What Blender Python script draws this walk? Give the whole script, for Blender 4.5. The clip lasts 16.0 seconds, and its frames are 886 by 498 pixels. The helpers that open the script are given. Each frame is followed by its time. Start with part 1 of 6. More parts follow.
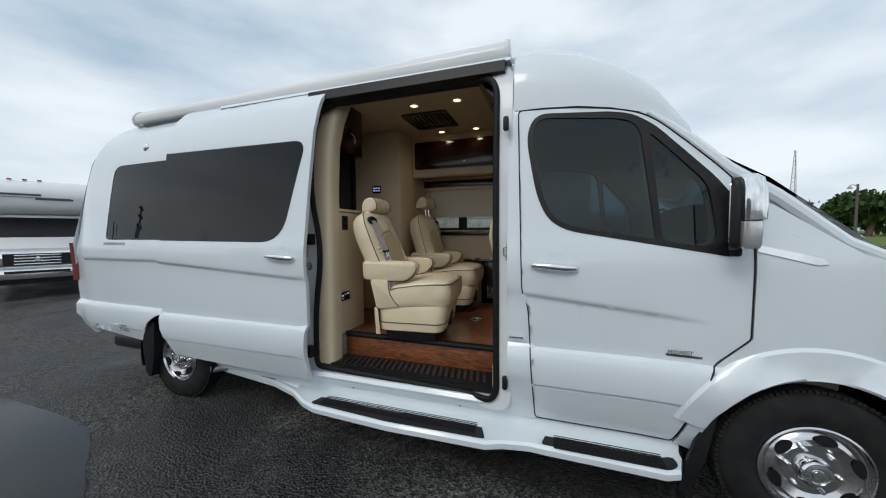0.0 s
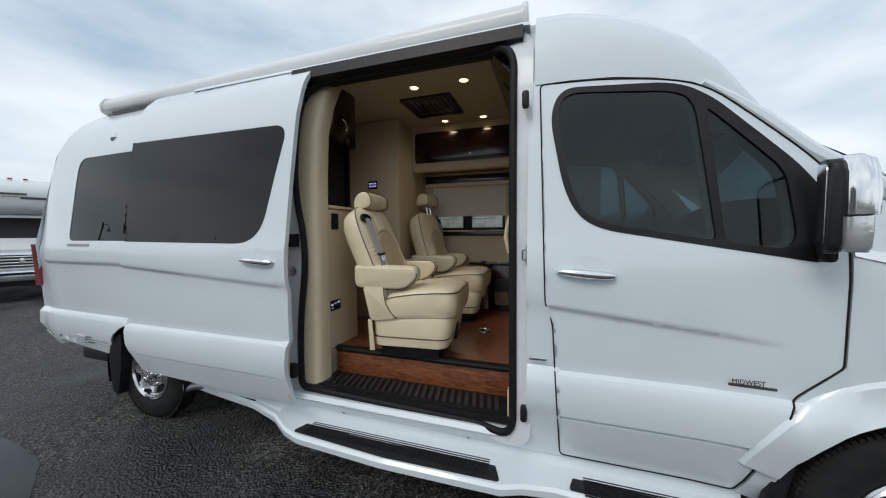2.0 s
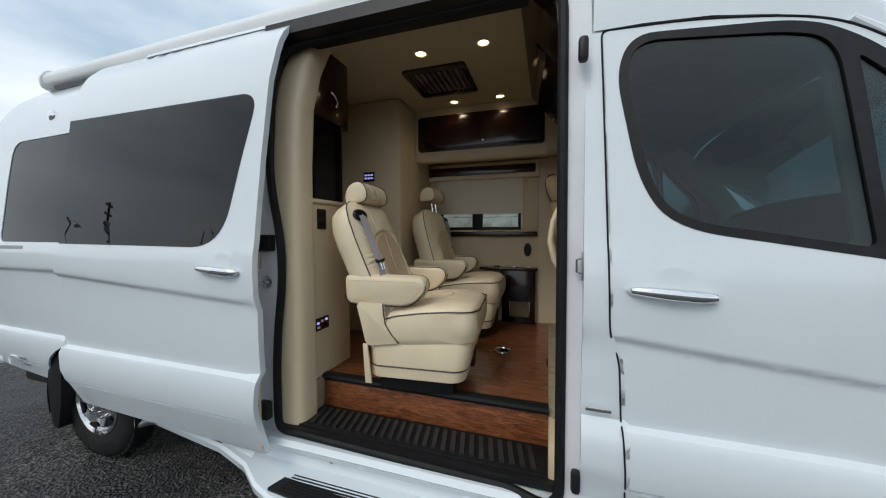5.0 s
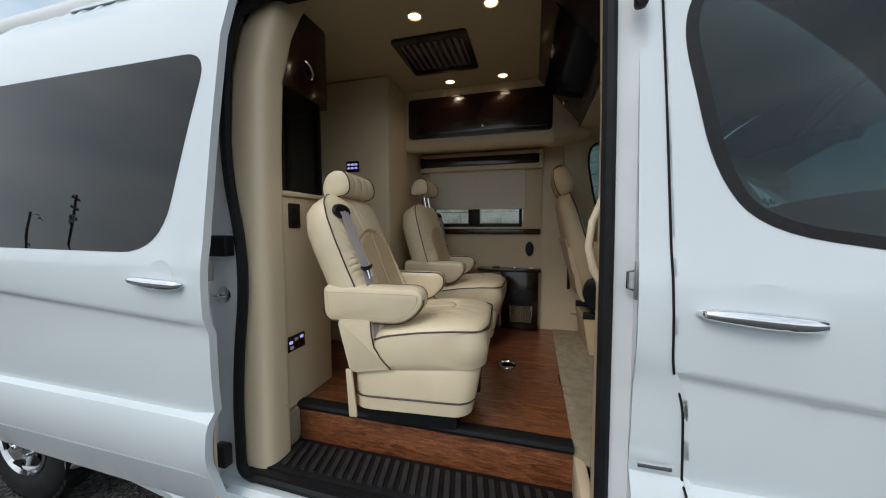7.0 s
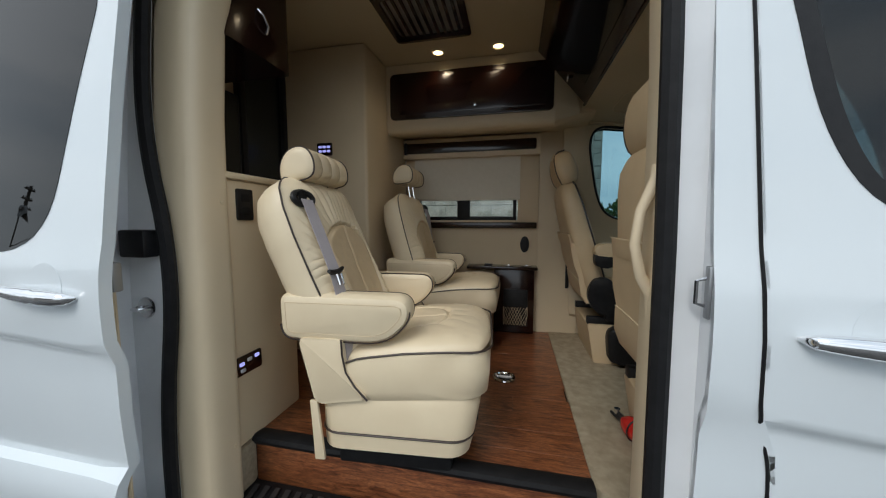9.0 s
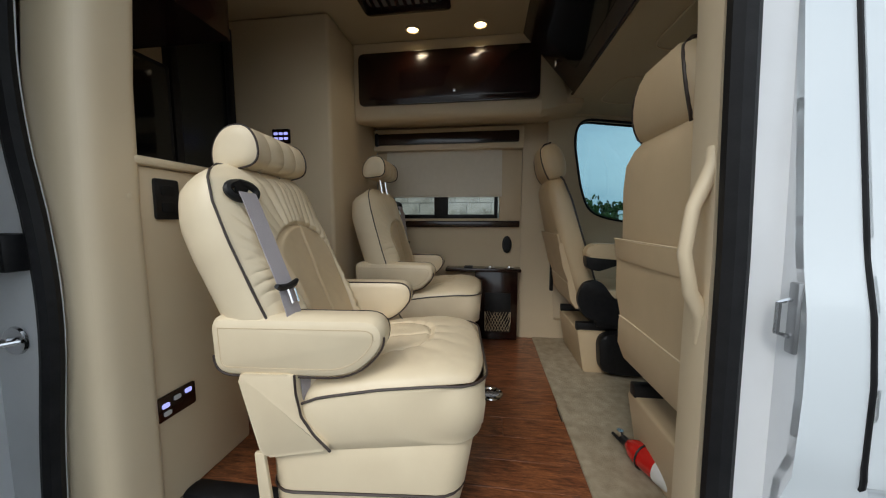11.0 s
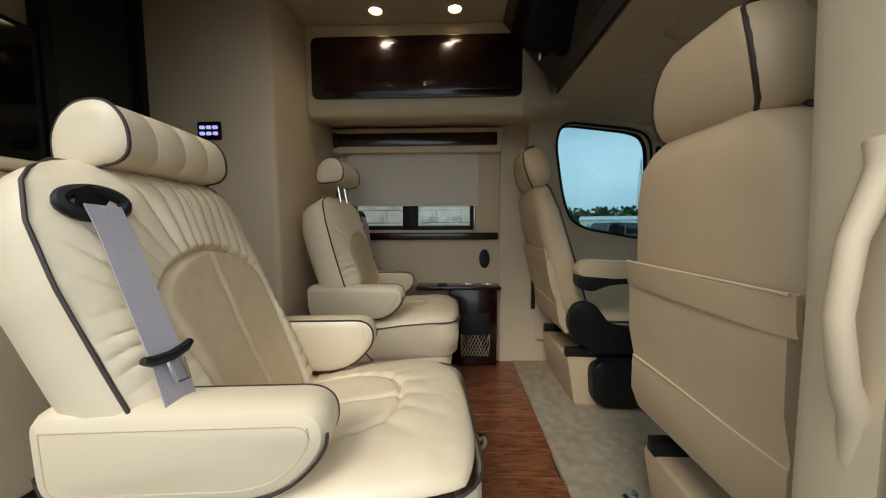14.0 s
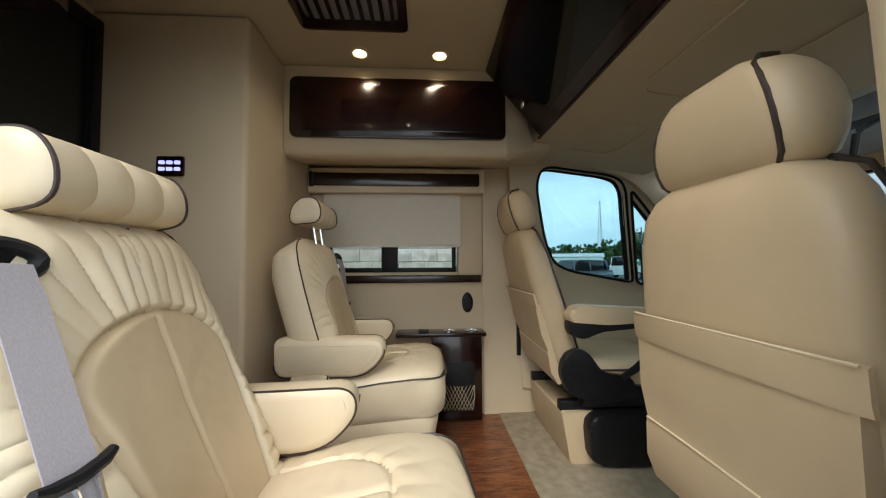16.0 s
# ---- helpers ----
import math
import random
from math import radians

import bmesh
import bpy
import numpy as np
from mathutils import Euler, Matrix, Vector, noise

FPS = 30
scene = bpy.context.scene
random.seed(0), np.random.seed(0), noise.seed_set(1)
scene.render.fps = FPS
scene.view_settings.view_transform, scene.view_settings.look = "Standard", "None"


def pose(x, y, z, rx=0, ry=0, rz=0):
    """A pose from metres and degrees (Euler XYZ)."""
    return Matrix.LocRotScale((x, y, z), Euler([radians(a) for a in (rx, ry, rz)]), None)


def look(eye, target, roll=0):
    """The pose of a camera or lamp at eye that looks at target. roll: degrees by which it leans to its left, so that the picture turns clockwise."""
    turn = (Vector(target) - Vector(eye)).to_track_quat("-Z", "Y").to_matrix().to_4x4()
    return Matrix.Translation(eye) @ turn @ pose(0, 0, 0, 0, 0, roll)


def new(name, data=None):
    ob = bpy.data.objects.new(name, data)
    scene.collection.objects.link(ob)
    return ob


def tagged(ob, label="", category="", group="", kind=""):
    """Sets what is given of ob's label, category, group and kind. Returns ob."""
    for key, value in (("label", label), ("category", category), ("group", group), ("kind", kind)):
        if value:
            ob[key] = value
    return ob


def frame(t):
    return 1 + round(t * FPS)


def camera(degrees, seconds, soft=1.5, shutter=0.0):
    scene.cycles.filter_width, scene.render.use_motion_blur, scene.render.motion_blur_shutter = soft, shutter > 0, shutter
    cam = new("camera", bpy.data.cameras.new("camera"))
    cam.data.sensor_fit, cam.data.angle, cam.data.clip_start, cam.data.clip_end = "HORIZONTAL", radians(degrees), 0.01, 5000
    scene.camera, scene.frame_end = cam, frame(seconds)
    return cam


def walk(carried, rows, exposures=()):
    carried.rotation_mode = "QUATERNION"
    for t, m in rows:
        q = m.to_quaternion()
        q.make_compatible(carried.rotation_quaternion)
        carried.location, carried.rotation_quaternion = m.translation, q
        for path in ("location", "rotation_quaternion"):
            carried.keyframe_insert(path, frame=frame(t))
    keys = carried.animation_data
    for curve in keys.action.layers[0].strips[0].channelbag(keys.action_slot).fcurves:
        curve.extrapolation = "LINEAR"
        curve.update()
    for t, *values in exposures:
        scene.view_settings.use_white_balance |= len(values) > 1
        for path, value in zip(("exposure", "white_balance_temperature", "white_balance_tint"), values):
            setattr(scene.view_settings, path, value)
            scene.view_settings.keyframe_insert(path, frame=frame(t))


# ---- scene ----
cam = camera(107.2, 16.0, 1.15)
PATH = [
    (0, (0.416, -1.958, 1.532), (-0.215, -0.063, 1.429), -0.3),
    (0.5, (0.383, -1.884, 1.528), (-0.248, 0.011, 1.427), -0.3),
    (1, (0.354, -1.806, 1.523), (-0.28, 0.088, 1.423), -0.3),
    (1.5, (0.317, -1.726, 1.522), (-0.315, 0.169, 1.421), -0.3),
    (2, (0.281, -1.641, 1.524), (-0.352, 0.253, 1.427), -0.3),
    (2.5, (0.243, -1.566, 1.527), (-0.39, 0.328, 1.431), -0.3),
    (3, (0.206, -1.498, 1.528), (-0.428, 0.397, 1.432), -0.2),
    (3.5, (0.168, -1.428, 1.526), (-0.468, 0.466, 1.433), -0.2),
    (6, (-0.044, -1.113, 1.546), (-0.611, 0.801, 1.427), -0.1),
    (6.5, (-0.082, -1.042, 1.552), (-0.625, 0.879, 1.423), -0.1),
    (7, (-0.113, -0.968, 1.56), (-0.639, 0.957, 1.423), -0.1),
    (7.5, (-0.146, -0.9, 1.563), (-0.645, 1.031, 1.414), -0.1),
    (8, (-0.173, -0.831, 1.561), (-0.647, 1.105, 1.403), -0.0),
    (8.5, (-0.195, -0.767, 1.555), (-0.645, 1.175, 1.392), -0.1),
    (9, (-0.21, -0.703, 1.553), (-0.636, 1.243, 1.38), -0.0),
    (11.5, (-0.286, -0.452, 1.56), (-0.518, 1.525, 1.369), -0.1),
    (12, (-0.284, -0.4, 1.576), (-0.496, 1.578, 1.376), -0.1),
    (12.5, (-0.297, -0.353, 1.581), (-0.47, 1.63, 1.385), -0.1),
    (13, (-0.299, -0.311, 1.588), (-0.444, 1.674, 1.393), -0.2),
    (13.5, (-0.308, -0.273, 1.592), (-0.417, 1.715, 1.409), -0.1),
    (14, (-0.326, -0.235, 1.591), (-0.395, 1.758, 1.442), -0.2),
    (14.5, (-0.353, -0.201, 1.594), (-0.37, 1.796, 1.503), -0.2),
    (15, (-0.374, -0.171, 1.607), (-0.344, 1.829, 1.569), -0.4),
    (15.5, (-0.372, -0.151, 1.61), (-0.314, 1.848, 1.63), -0.1),
    (16, (-0.392, -0.141, 1.624), (-0.282, 1.855, 1.699), -0.2),
]
walk(cam, [(t, look(eye, target, roll)) for t, eye, target, roll in PATH], [(0, 0.02), (3.5, 0.14), (7.0, 0.27), (9.0, 0.4), (12.5, 0.72), (14.0, 0.86), (15.0, 1.02), (16.0, 1.36)])

# ---- world and light: bright overcast ----
world = bpy.data.worlds.new("overcast_sky")
scene.world = world
world.use_nodes = True
wn, wl = world.node_tree.nodes, world.node_tree.links
wn.clear()
w_out, w_bg = wn.new("ShaderNodeOutputWorld"), wn.new("ShaderNodeBackground")
w_sky = wn.new("ShaderNodeTexSky")
w_sky.sky_type, w_sky.sun_disc = "NISHITA", False
w_sky.sun_elevation, w_sky.sun_rotation = radians(44), radians(200)
w_sky.air_density, w_sky.dust_density = 1.3, 2.5
w_tc, w_map, w_noise = wn.new("ShaderNodeTexCoord"), wn.new("ShaderNodeMapping"), wn.new("ShaderNodeTexNoise")
w_map.inputs["Scale"].default_value = (1.1, 1.1, 3.2)
w_noise.inputs["Scale"].default_value, w_noise.inputs["Detail"].default_value = 1.7, 6.0
w_ramp = wn.new("ShaderNodeValToRGB")
w_ramp.color_ramp.elements[0].position, w_ramp.color_ramp.elements[0].color = 0.3, (4.4, 5.7, 7.0, 1)
w_ramp.color_ramp.elements[1].position, w_ramp.color_ramp.elements[1].color = 0.62, (9.1, 9.8, 10.4, 1)
w_mix = wn.new("ShaderNodeMixRGB")
w_mix.inputs[0].default_value = 0.88
wl.new(w_tc.outputs["Generated"], w_map.inputs["Vector"])
wl.new(w_map.outputs[0], w_noise.inputs["Vector"])
wl.new(w_noise.outputs["Fac"], w_ramp.inputs[0])
wl.new(w_sky.outputs[0], w_mix.inputs[1])
wl.new(w_ramp.outputs[0], w_mix.inputs[2])
wl.new(w_mix.outputs[0], w_bg.inputs["Color"])
w_bg.inputs["Strength"].default_value = 0.1
wl.new(w_bg.outputs[0], w_out.inputs["Surface"])

sun = new("sun", bpy.data.lights.new("sun", "SUN"))
sun.data.energy, sun.data.angle, sun.data.color = 0.9, radians(24), (1.0, 0.97, 0.92)
sun.matrix_world = look((0, 0, 30), (7, 20, 9.5))


# ---- materials ----
def mat(name, col, rough=0.5, metal=0.0, coat=0.0, col2=None, scale=20.0, bump=0.0, bscale=200.0, bdist=0.002, rvar=0.0,
        stretch=(1, 1, 1), emit=None, estr=0.0, spec=0.5):
    """A principled surface with a slow and a fine variation of colour, gloss and relief, in metres."""
    m = bpy.data.materials.new(name)
    m.use_nodes = True
    n, k = m.node_tree.nodes, m.node_tree.links
    b = n["Principled BSDF"]
    b.inputs["Roughness"].default_value, b.inputs["Metallic"].default_value = rough, metal
    b.inputs["Coat Weight"].default_value, b.inputs["Coat Roughness"].default_value = coat, 0.04
    b.inputs["Specular IOR Level"].default_value = spec
    c = (*col, 1)
    tc, mp = n.new("ShaderNodeTexCoord"), n.new("ShaderNodeMapping")
    mp.inputs["Scale"].default_value = stretch
    k.new(tc.outputs["Object"], mp.inputs["Vector"])
    b.inputs["Base Color"].default_value = c
    if col2:
        no, mx = n.new("ShaderNodeTexNoise"), n.new("ShaderNodeMixRGB")
        no.inputs["Scale"].default_value, no.inputs["Detail"].default_value = scale, 8.0
        rp = n.new("ShaderNodeValToRGB")
        rp.color_ramp.elements[0].position, rp.color_ramp.elements[1].position = 0.32, 0.68
        k.new(mp.outputs[0], no.inputs["Vector"])
        k.new(no.outputs["Fac"], rp.inputs[0])
        k.new(rp.outputs[0], mx.inputs[0])
        mx.inputs[1].default_value, mx.inputs[2].default_value = c, (*col2, 1)
        k.new(mx.outputs[0], b.inputs["Base Color"])
        if rvar:
            mr = n.new("ShaderNodeMapRange")
            mr.inputs["To Min"].default_value, mr.inputs["To Max"].default_value = rough - rvar, rough + rvar
            k.new(no.outputs["Fac"], mr.inputs["Value"])
            k.new(mr.outputs[0], b.inputs["Roughness"])
    if bump:
        nb, bp = n.new("ShaderNodeTexNoise"), n.new("ShaderNodeBump")
        nb.inputs["Scale"].default_value, nb.inputs["Detail"].default_value = bscale, 4.0
        k.new(mp.outputs[0], nb.inputs["Vector"])
        bp.inputs["Strength"].default_value, bp.inputs["Distance"].default_value = bump, bdist
        k.new(nb.outputs["Fac"], bp.inputs["Height"])
        k.new(bp.outputs[0], b.inputs["Normal"])
    if emit:
        b.inputs["Emission Color"].default_value, b.inputs["Emission Strength"].default_value = (*emit, 1), estr
    return m


def glass_mat(name, tint, gloss=1.0):
    """A thin tinted pane: what lies behind shows through the tint, the sky mirrors on top."""
    m = bpy.data.materials.new(name)
    m.use_nodes = True
    n, k = m.node_tree.nodes, m.node_tree.links
    n.clear()
    out, mx, tr, gl, fr = (n.new(x) for x in ("ShaderNodeOutputMaterial", "ShaderNodeMixShader", "ShaderNodeBsdfTransparent", "ShaderNodeBsdfGlossy", "ShaderNodeFresnel"))
    tr.inputs[0].default_value = (*tint, 1)
    gl.inputs[0].default_value, gl.inputs["Roughness"].default_value = (gloss, gloss, gloss, 1), 0.01
    fr.inputs[0].default_value = 1.5
    k.new(fr.outputs[0], mx.inputs[0])
    k.new(tr.outputs[0], mx.inputs[1])
    k.new(gl.outputs[0], mx.inputs[2])
    k.new(mx.outputs[0], out.inputs[0])
    return m


def wood_mat(name, dark, light, rough, coat, stretch, scale=6.0, per_piece=True, bump=0.15):
    m = bpy.data.materials.new(name)
    m.use_nodes = True
    n, k = m.node_tree.nodes, m.node_tree.links
    b = n["Principled BSDF"]
    b.inputs["Roughness"].default_value, b.inputs["Coat Weight"].default_value, b.inputs["Coat Roughness"].default_value = rough, coat, 0.06
    tc, oi, ad, mp = (n.new(x) for x in ("ShaderNodeTexCoord", "ShaderNodeObjectInfo", "ShaderNodeVectorMath", "ShaderNodeMapping"))
    sc = n.new("ShaderNodeMath")
    sc.operation = "MULTIPLY"
    sc.inputs[1].default_value = 37.0 if per_piece else 0.0
    k.new(oi.outputs["Random"], sc.inputs[0])
    k.new(tc.outputs["Object"], ad.inputs[0])
    k.new(sc.outputs[0], ad.inputs[1])
    k.new(ad.outputs[0], mp.inputs["Vector"])
    mp.inputs["Scale"].default_value = stretch
    n1, n2, rp, rp2, mx = (n.new(x) for x in ("ShaderNodeTexNoise", "ShaderNodeTexNoise", "ShaderNodeValToRGB", "ShaderNodeValToRGB", "ShaderNodeMixRGB"))
    n1.inputs["Scale"].default_value, n1.inputs["Detail"].default_value, n1.inputs["Distortion"].default_value = scale, 6.0, 1.6
    n2.inputs["Scale"].default_value, n2.inputs["Detail"].default_value = scale * 9, 5.0
    k.new(mp.outputs[0], n1.inputs["Vector"])
    k.new(mp.outputs[0], n2.inputs["Vector"])
    k.new(n1.outputs["Fac"], rp.inputs[0])
    rp.color_ramp.elements[0].position, rp.color_ramp.elements[0].color = 0.33, (*dark, 1)
    rp.color_ramp.elements[1].position, rp.color_ramp.elements[1].color = 0.66, (*light, 1)
    k.new(n2.outputs["Fac"], rp2.inputs[0])
    rp2.color_ramp.elements[0].position, rp2.color_ramp.elements[0].color = 0.35, (0.45, 0.45, 0.45, 1)
    rp2.color_ramp.elements[1].position, rp2.color_ramp.elements[1].color = 0.6, (1, 1, 1, 1)
    mx.blend_type = "MULTIPLY"
    mx.inputs[0].default_value = 0.8
    k.new(rp.outputs[0], mx.inputs[1])
    k.new(rp2.outputs[0], mx.inputs[2])
    k.new(mx.outputs[0], b.inputs["Base Color"])
    bp = n.new("ShaderNodeBump")
    bp.inputs["Strength"].default_value, bp.inputs["Distance"].default_value = bump, 0.001
    k.new(n2.outputs["Fac"], bp.inputs["Height"])
    k.new(bp.outputs[0], b.inputs["Normal"])
    return m


def asphalt_mat():
    """Dark wet asphalt: stone grain, worn pale stones, damp and dry patches, standing water."""
    m = bpy.data.materials.new("wet_asphalt")
    m.use_nodes = True
    n, k = m.node_tree.nodes, m.node_tree.links
    b = n["Principled BSDF"]
    tc = n.new("ShaderNodeTexCoord")

    def noise_ramp(scale, lo, hi, a, c, detail=5.0, off=(0, 0, 0)):
        t, r, mp = n.new("ShaderNodeTexNoise"), n.new("ShaderNodeValToRGB"), n.new("ShaderNodeMapping")
        mp.inputs["Location"].default_value = off
        t.inputs["Scale"].default_value, t.inputs["Detail"].default_value = scale, detail
        k.new(tc.outputs["Object"], mp.inputs["Vector"])
        k.new(mp.outputs[0], t.inputs["Vector"])
        k.new(t.outputs["Fac"], r.inputs[0])
        r.color_ramp.elements[0].position, r.color_ramp.elements[0].color = lo, (*a, 1)
        r.color_ramp.elements[1].position, r.color_ramp.elements[1].color = hi, (*c, 1)
        return t, r

    vor = n.new("ShaderNodeTexVoronoi")
    vor.inputs["Scale"].default_value = 62.0
    k.new(tc.outputs["Object"], vor.inputs["Vector"])
    stones = n.new("ShaderNodeValToRGB")
    k.new(vor.outputs["Color"], stones.inputs[0])
    stones.color_ramp.elements[0].position, stones.color_ramp.elements[0].color = 0.35, (0.006, 0.006, 0.0065, 1)
    stones.color_ramp.elements[1].position, stones.color_ramp.elements[1].color = 1.0, (0.12, 0.118, 0.114, 1)
    _, damp = noise_ramp(0.75, 0.42, 0.6, (0.3, 0.3, 0.31), (1.55, 1.52, 1.46), 6.0)
    mul = n.new("ShaderNodeMixRGB")
    mul.blend_type, mul.inputs[0].default_value = "MULTIPLY", 1.0
    k.new(stones.outputs[0], mul.inputs[1])
    k.new(damp.outputs[0], mul.inputs[2])
    _, tar = noise_ramp(0.9, 0.66, 0.7, (1, 1, 1), (0.35, 0.35, 0.35), 3.0, (4, 2, 0))
    mul2 = n.new("ShaderNodeMixRGB")
    mul2.blend_type, mul2.inputs[0].default_value = "MULTIPLY", 1.0
    k.new(mul.outputs[0], mul2.inputs[1])
    k.new(tar.outputs[0], mul2.inputs[2])
    k.new(mul2.outputs[0], b.inputs["Base Color"])
    _, rough = noise_ramp(0.75, 0.4, 0.6, (0.38, 0.38, 0.38), (0.75, 0.75, 0.75), 6.0)
    k.new(rough.outputs[0], b.inputs["Roughness"])
    bp = n.new("ShaderNodeBump")
    bp.inputs["Strength"].default_value, bp.inputs["Distance"].default_value = 1.0, 0.012
    k.new(vor.outputs["Distance"], bp.inputs["Height"])
    k.new(bp.outputs[0], b.inputs["Normal"])
    return m


WHITE = mat("white_car_paint", (0.73, 0.785, 0.815), 0.32, coat=1.0, col2=(0.69, 0.75, 0.785), scale=1.5, bump=0.03, bscale=3.0, bdist=0.004)
JAMB = mat("white_door_jamb_paint", (0.75, 0.765, 0.78), 0.4, coat=0.5, col2=(0.68, 0.695, 0.71), scale=6)
RUBBER = mat("black_rubber", (0.006, 0.006, 0.007), 0.6, col2=(0.011, 0.011, 0.012), scale=30, bump=0.2, bscale=150, spec=0.25)
TYRE = mat("tyre_rubber", (0.009, 0.009, 0.0095), 0.75, col2=(0.018, 0.0175, 0.017), scale=14, bump=0.3, bscale=90, spec=0.25)
BLACK = mat("black_plastic", (0.008, 0.008, 0.009), 0.45, col2=(0.014, 0.014, 0.015), scale=40, bump=0.2, bscale=400, bdist=0.001, spec=0.3)
RIBBED = mat("scuffed_ribbed_rubber", (0.018, 0.018, 0.019), 0.42, col2=(0.032, 0.031, 0.031), scale=18, bump=0.2, bscale=150)
CHROME = mat("chrome", (0.86, 0.86, 0.87), 0.08, metal=1.0, col2=(0.8, 0.8, 0.81), scale=9, rvar=0.04)
STEEL = mat("polished_steel_wheel", (0.72, 0.72, 0.73), 0.16, metal=1.0, col2=(0.62, 0.62, 0.63), scale=12, rvar=0.06)
LEATHER = mat("cream_leather", (0.75, 0.63, 0.44), 0.4, col2=(0.7, 0.58, 0.4), scale=7, bump=0.25, bscale=420, bdist=0.0012, rvar=0.06)
LEATHER2 = mat("tan_cream_leather", (0.63, 0.485, 0.305), 0.44, col2=(0.58, 0.445, 0.275), scale=7, bump=0.25, bscale=420, bdist=0.0012, rvar=0.05)
VINYL = mat("beige_vinyl_panel", (0.65, 0.525, 0.35), 0.5, col2=(0.61, 0.485, 0.32), scale=3, bump=0.22, bscale=380, bdist=0.001)
TRIM = mat("beige_plastic_trim", (0.68, 0.56, 0.385), 0.4, col2=(0.65, 0.53, 0.36), scale=4, bump=0.1, bscale=500, bdist=0.0008)
HEADLINER = mat("beige_ceiling_vinyl", (0.58, 0.48, 0.325), 0.6, col2=(0.545, 0.45, 0.3), scale=3, bump=0.2, bscale=300, bdist=0.001)
PIPING = mat("dark_brown_piping", (0.035, 0.022, 0.018), 0.45, col2=(0.05, 0.033, 0.026), scale=60)
CARPET = mat("beige_carpet", (0.46, 0.39, 0.28), 0.95, col2=(0.34, 0.285, 0.2), scale=26, bump=0.9, bscale=500, bdist=0.004, spec=0.1)
CARPET2 = mat("beige_carpet_edge", (0.4, 0.33, 0.23), 0.95, col2=(0.28, 0.23, 0.16), scale=60, bump=0.9, bscale=600, bdist=0.004, spec=0.1)
SHADE = mat("roller_blind_cloth", (0.74, 0.68, 0.58), 0.8, col2=(0.71, 0.65, 0.55), scale=30, bump=0.2, bscale=700, bdist=0.0005)
STRAP = mat("grey_lilac_seatbelt", (0.42, 0.385, 0.4), 0.7, col2=(0.35, 0.32, 0.335), scale=20, stretch=(12, 40, 12), bump=0.4, bscale=300, bdist=0.0006)
MAHOG = wood_mat("glossy_dark_mahogany", (0.008, 0.0025, 0.0018), (0.028, 0.007, 0.0045), 0.2, 0.3, (1.5, 1.5, 9), per_piece=False, bump=0.02)
PLANK = wood_mat("reddish_wood_plank", (0.1, 0.026, 0.01), (0.36, 0.13, 0.05), 0.34, 0.35, (1.3, 9, 9))
DARKGLASS = glass_mat("privacy_glass", (0.03, 0.034, 0.037), 0.8)
TINT = glass_mat("tinted_side_glass", (0.24, 0.33, 0.345), 0.95)
TINT2 = glass_mat("green_tinted_glass", (0.5, 0.65, 0.69), 0.8)
CLEAR = glass_mat("clear_glass", (0.86, 0.94, 0.95), 0.9)
SCREEN = mat("black_glass_screen", (0.004, 0.005, 0.005), 0.06, coat=0.15, spec=0.4, bump=0.03, bscale=20)
FROSTED = mat("dark_frosted_glass", (0.008, 0.011, 0.011), 0.22, spec=0.5, bump=0.5, bscale=140, bdist=0.002)
LAMP = mat("warm_lamp_lens", (0.9, 0.85, 0.7), 0.4, emit=(1.0, 0.78, 0.42), estr=3.2)
LED = mat("lit_blue_button", (0.5, 0.5, 0.75), 0.4, emit=(0.4, 0.42, 1.0), estr=0.55)
RED = mat("red_enamel", (0.55, 0.015, 0.012), 0.25, coat=0.6, col2=(0.48, 0.012, 0.01), scale=12)
REDLENS = mat("red_lamp_lens", (0.25, 0.01, 0.012), 0.15, coat=1.0)
CLEARLENS = mat("clear_lamp_lens", (0.7, 0.71, 0.72), 0.08, coat=1.0, metal=0.6, bump=0.5, bscale=60)
LABELW = mat("white_paper_label", (0.78, 0.77, 0.74), 0.6, col2=(0.7, 0.69, 0.66), scale=40)
DECAL = mat("dark_grey_decal", (0.05, 0.045, 0.045), 0.4, col2=(0.09, 0.08, 0.08), scale=60)
DASH = mat("grey_dashboard_plastic", (0.2, 0.19, 0.17), 0.6, col2=(0.16, 0.15, 0.14), scale=10, bump=0.3, bscale=300, bdist=0.001)
ASPHALT = asphalt_mat()
WATER = mat("standing_water", (0.012, 0.013, 0.014), 0.08, col2=(0.02, 0.021, 0.022), scale=2, bump=0.08, bscale=9, bdist=0.004, spec=0.22)
GRASS = mat("mown_grass", (0.09, 0.14, 0.035), 0.9, col2=(0.16, 0.2, 0.06), scale=0.4, bump=0.8, bscale=8, bdist=0.1, spec=0.1)
LEAF = mat("tree_leaves", (0.045, 0.085, 0.02), 0.7, col2=(0.09, 0.14, 0.04), scale=0.9, spec=0.2)
LEAF2 = mat("deep_green_leaves", (0.035, 0.07, 0.022), 0.7, col2=(0.06, 0.1, 0.03), scale=0.9, spec=0.2)
BARK = mat("tree_bark", (0.12, 0.09, 0.065), 0.9, col2=(0.07, 0.055, 0.04), scale=5, bump=0.8, bscale=20, bdist=0.02)
POLE = mat("weathered_pole_timber", (0.13, 0.11, 0.09), 0.9, col2=(0.08, 0.07, 0.06), scale=4, stretch=(6, 6, 0.6), bump=0.5, bscale=10, bdist=0.01)
STONE = mat("rough_tan_stone", (0.42, 0.38, 0.32), 0.85, col2=(0.26, 0.23, 0.19), scale=5, bump=0.6, bscale=30, bdist=0.01)
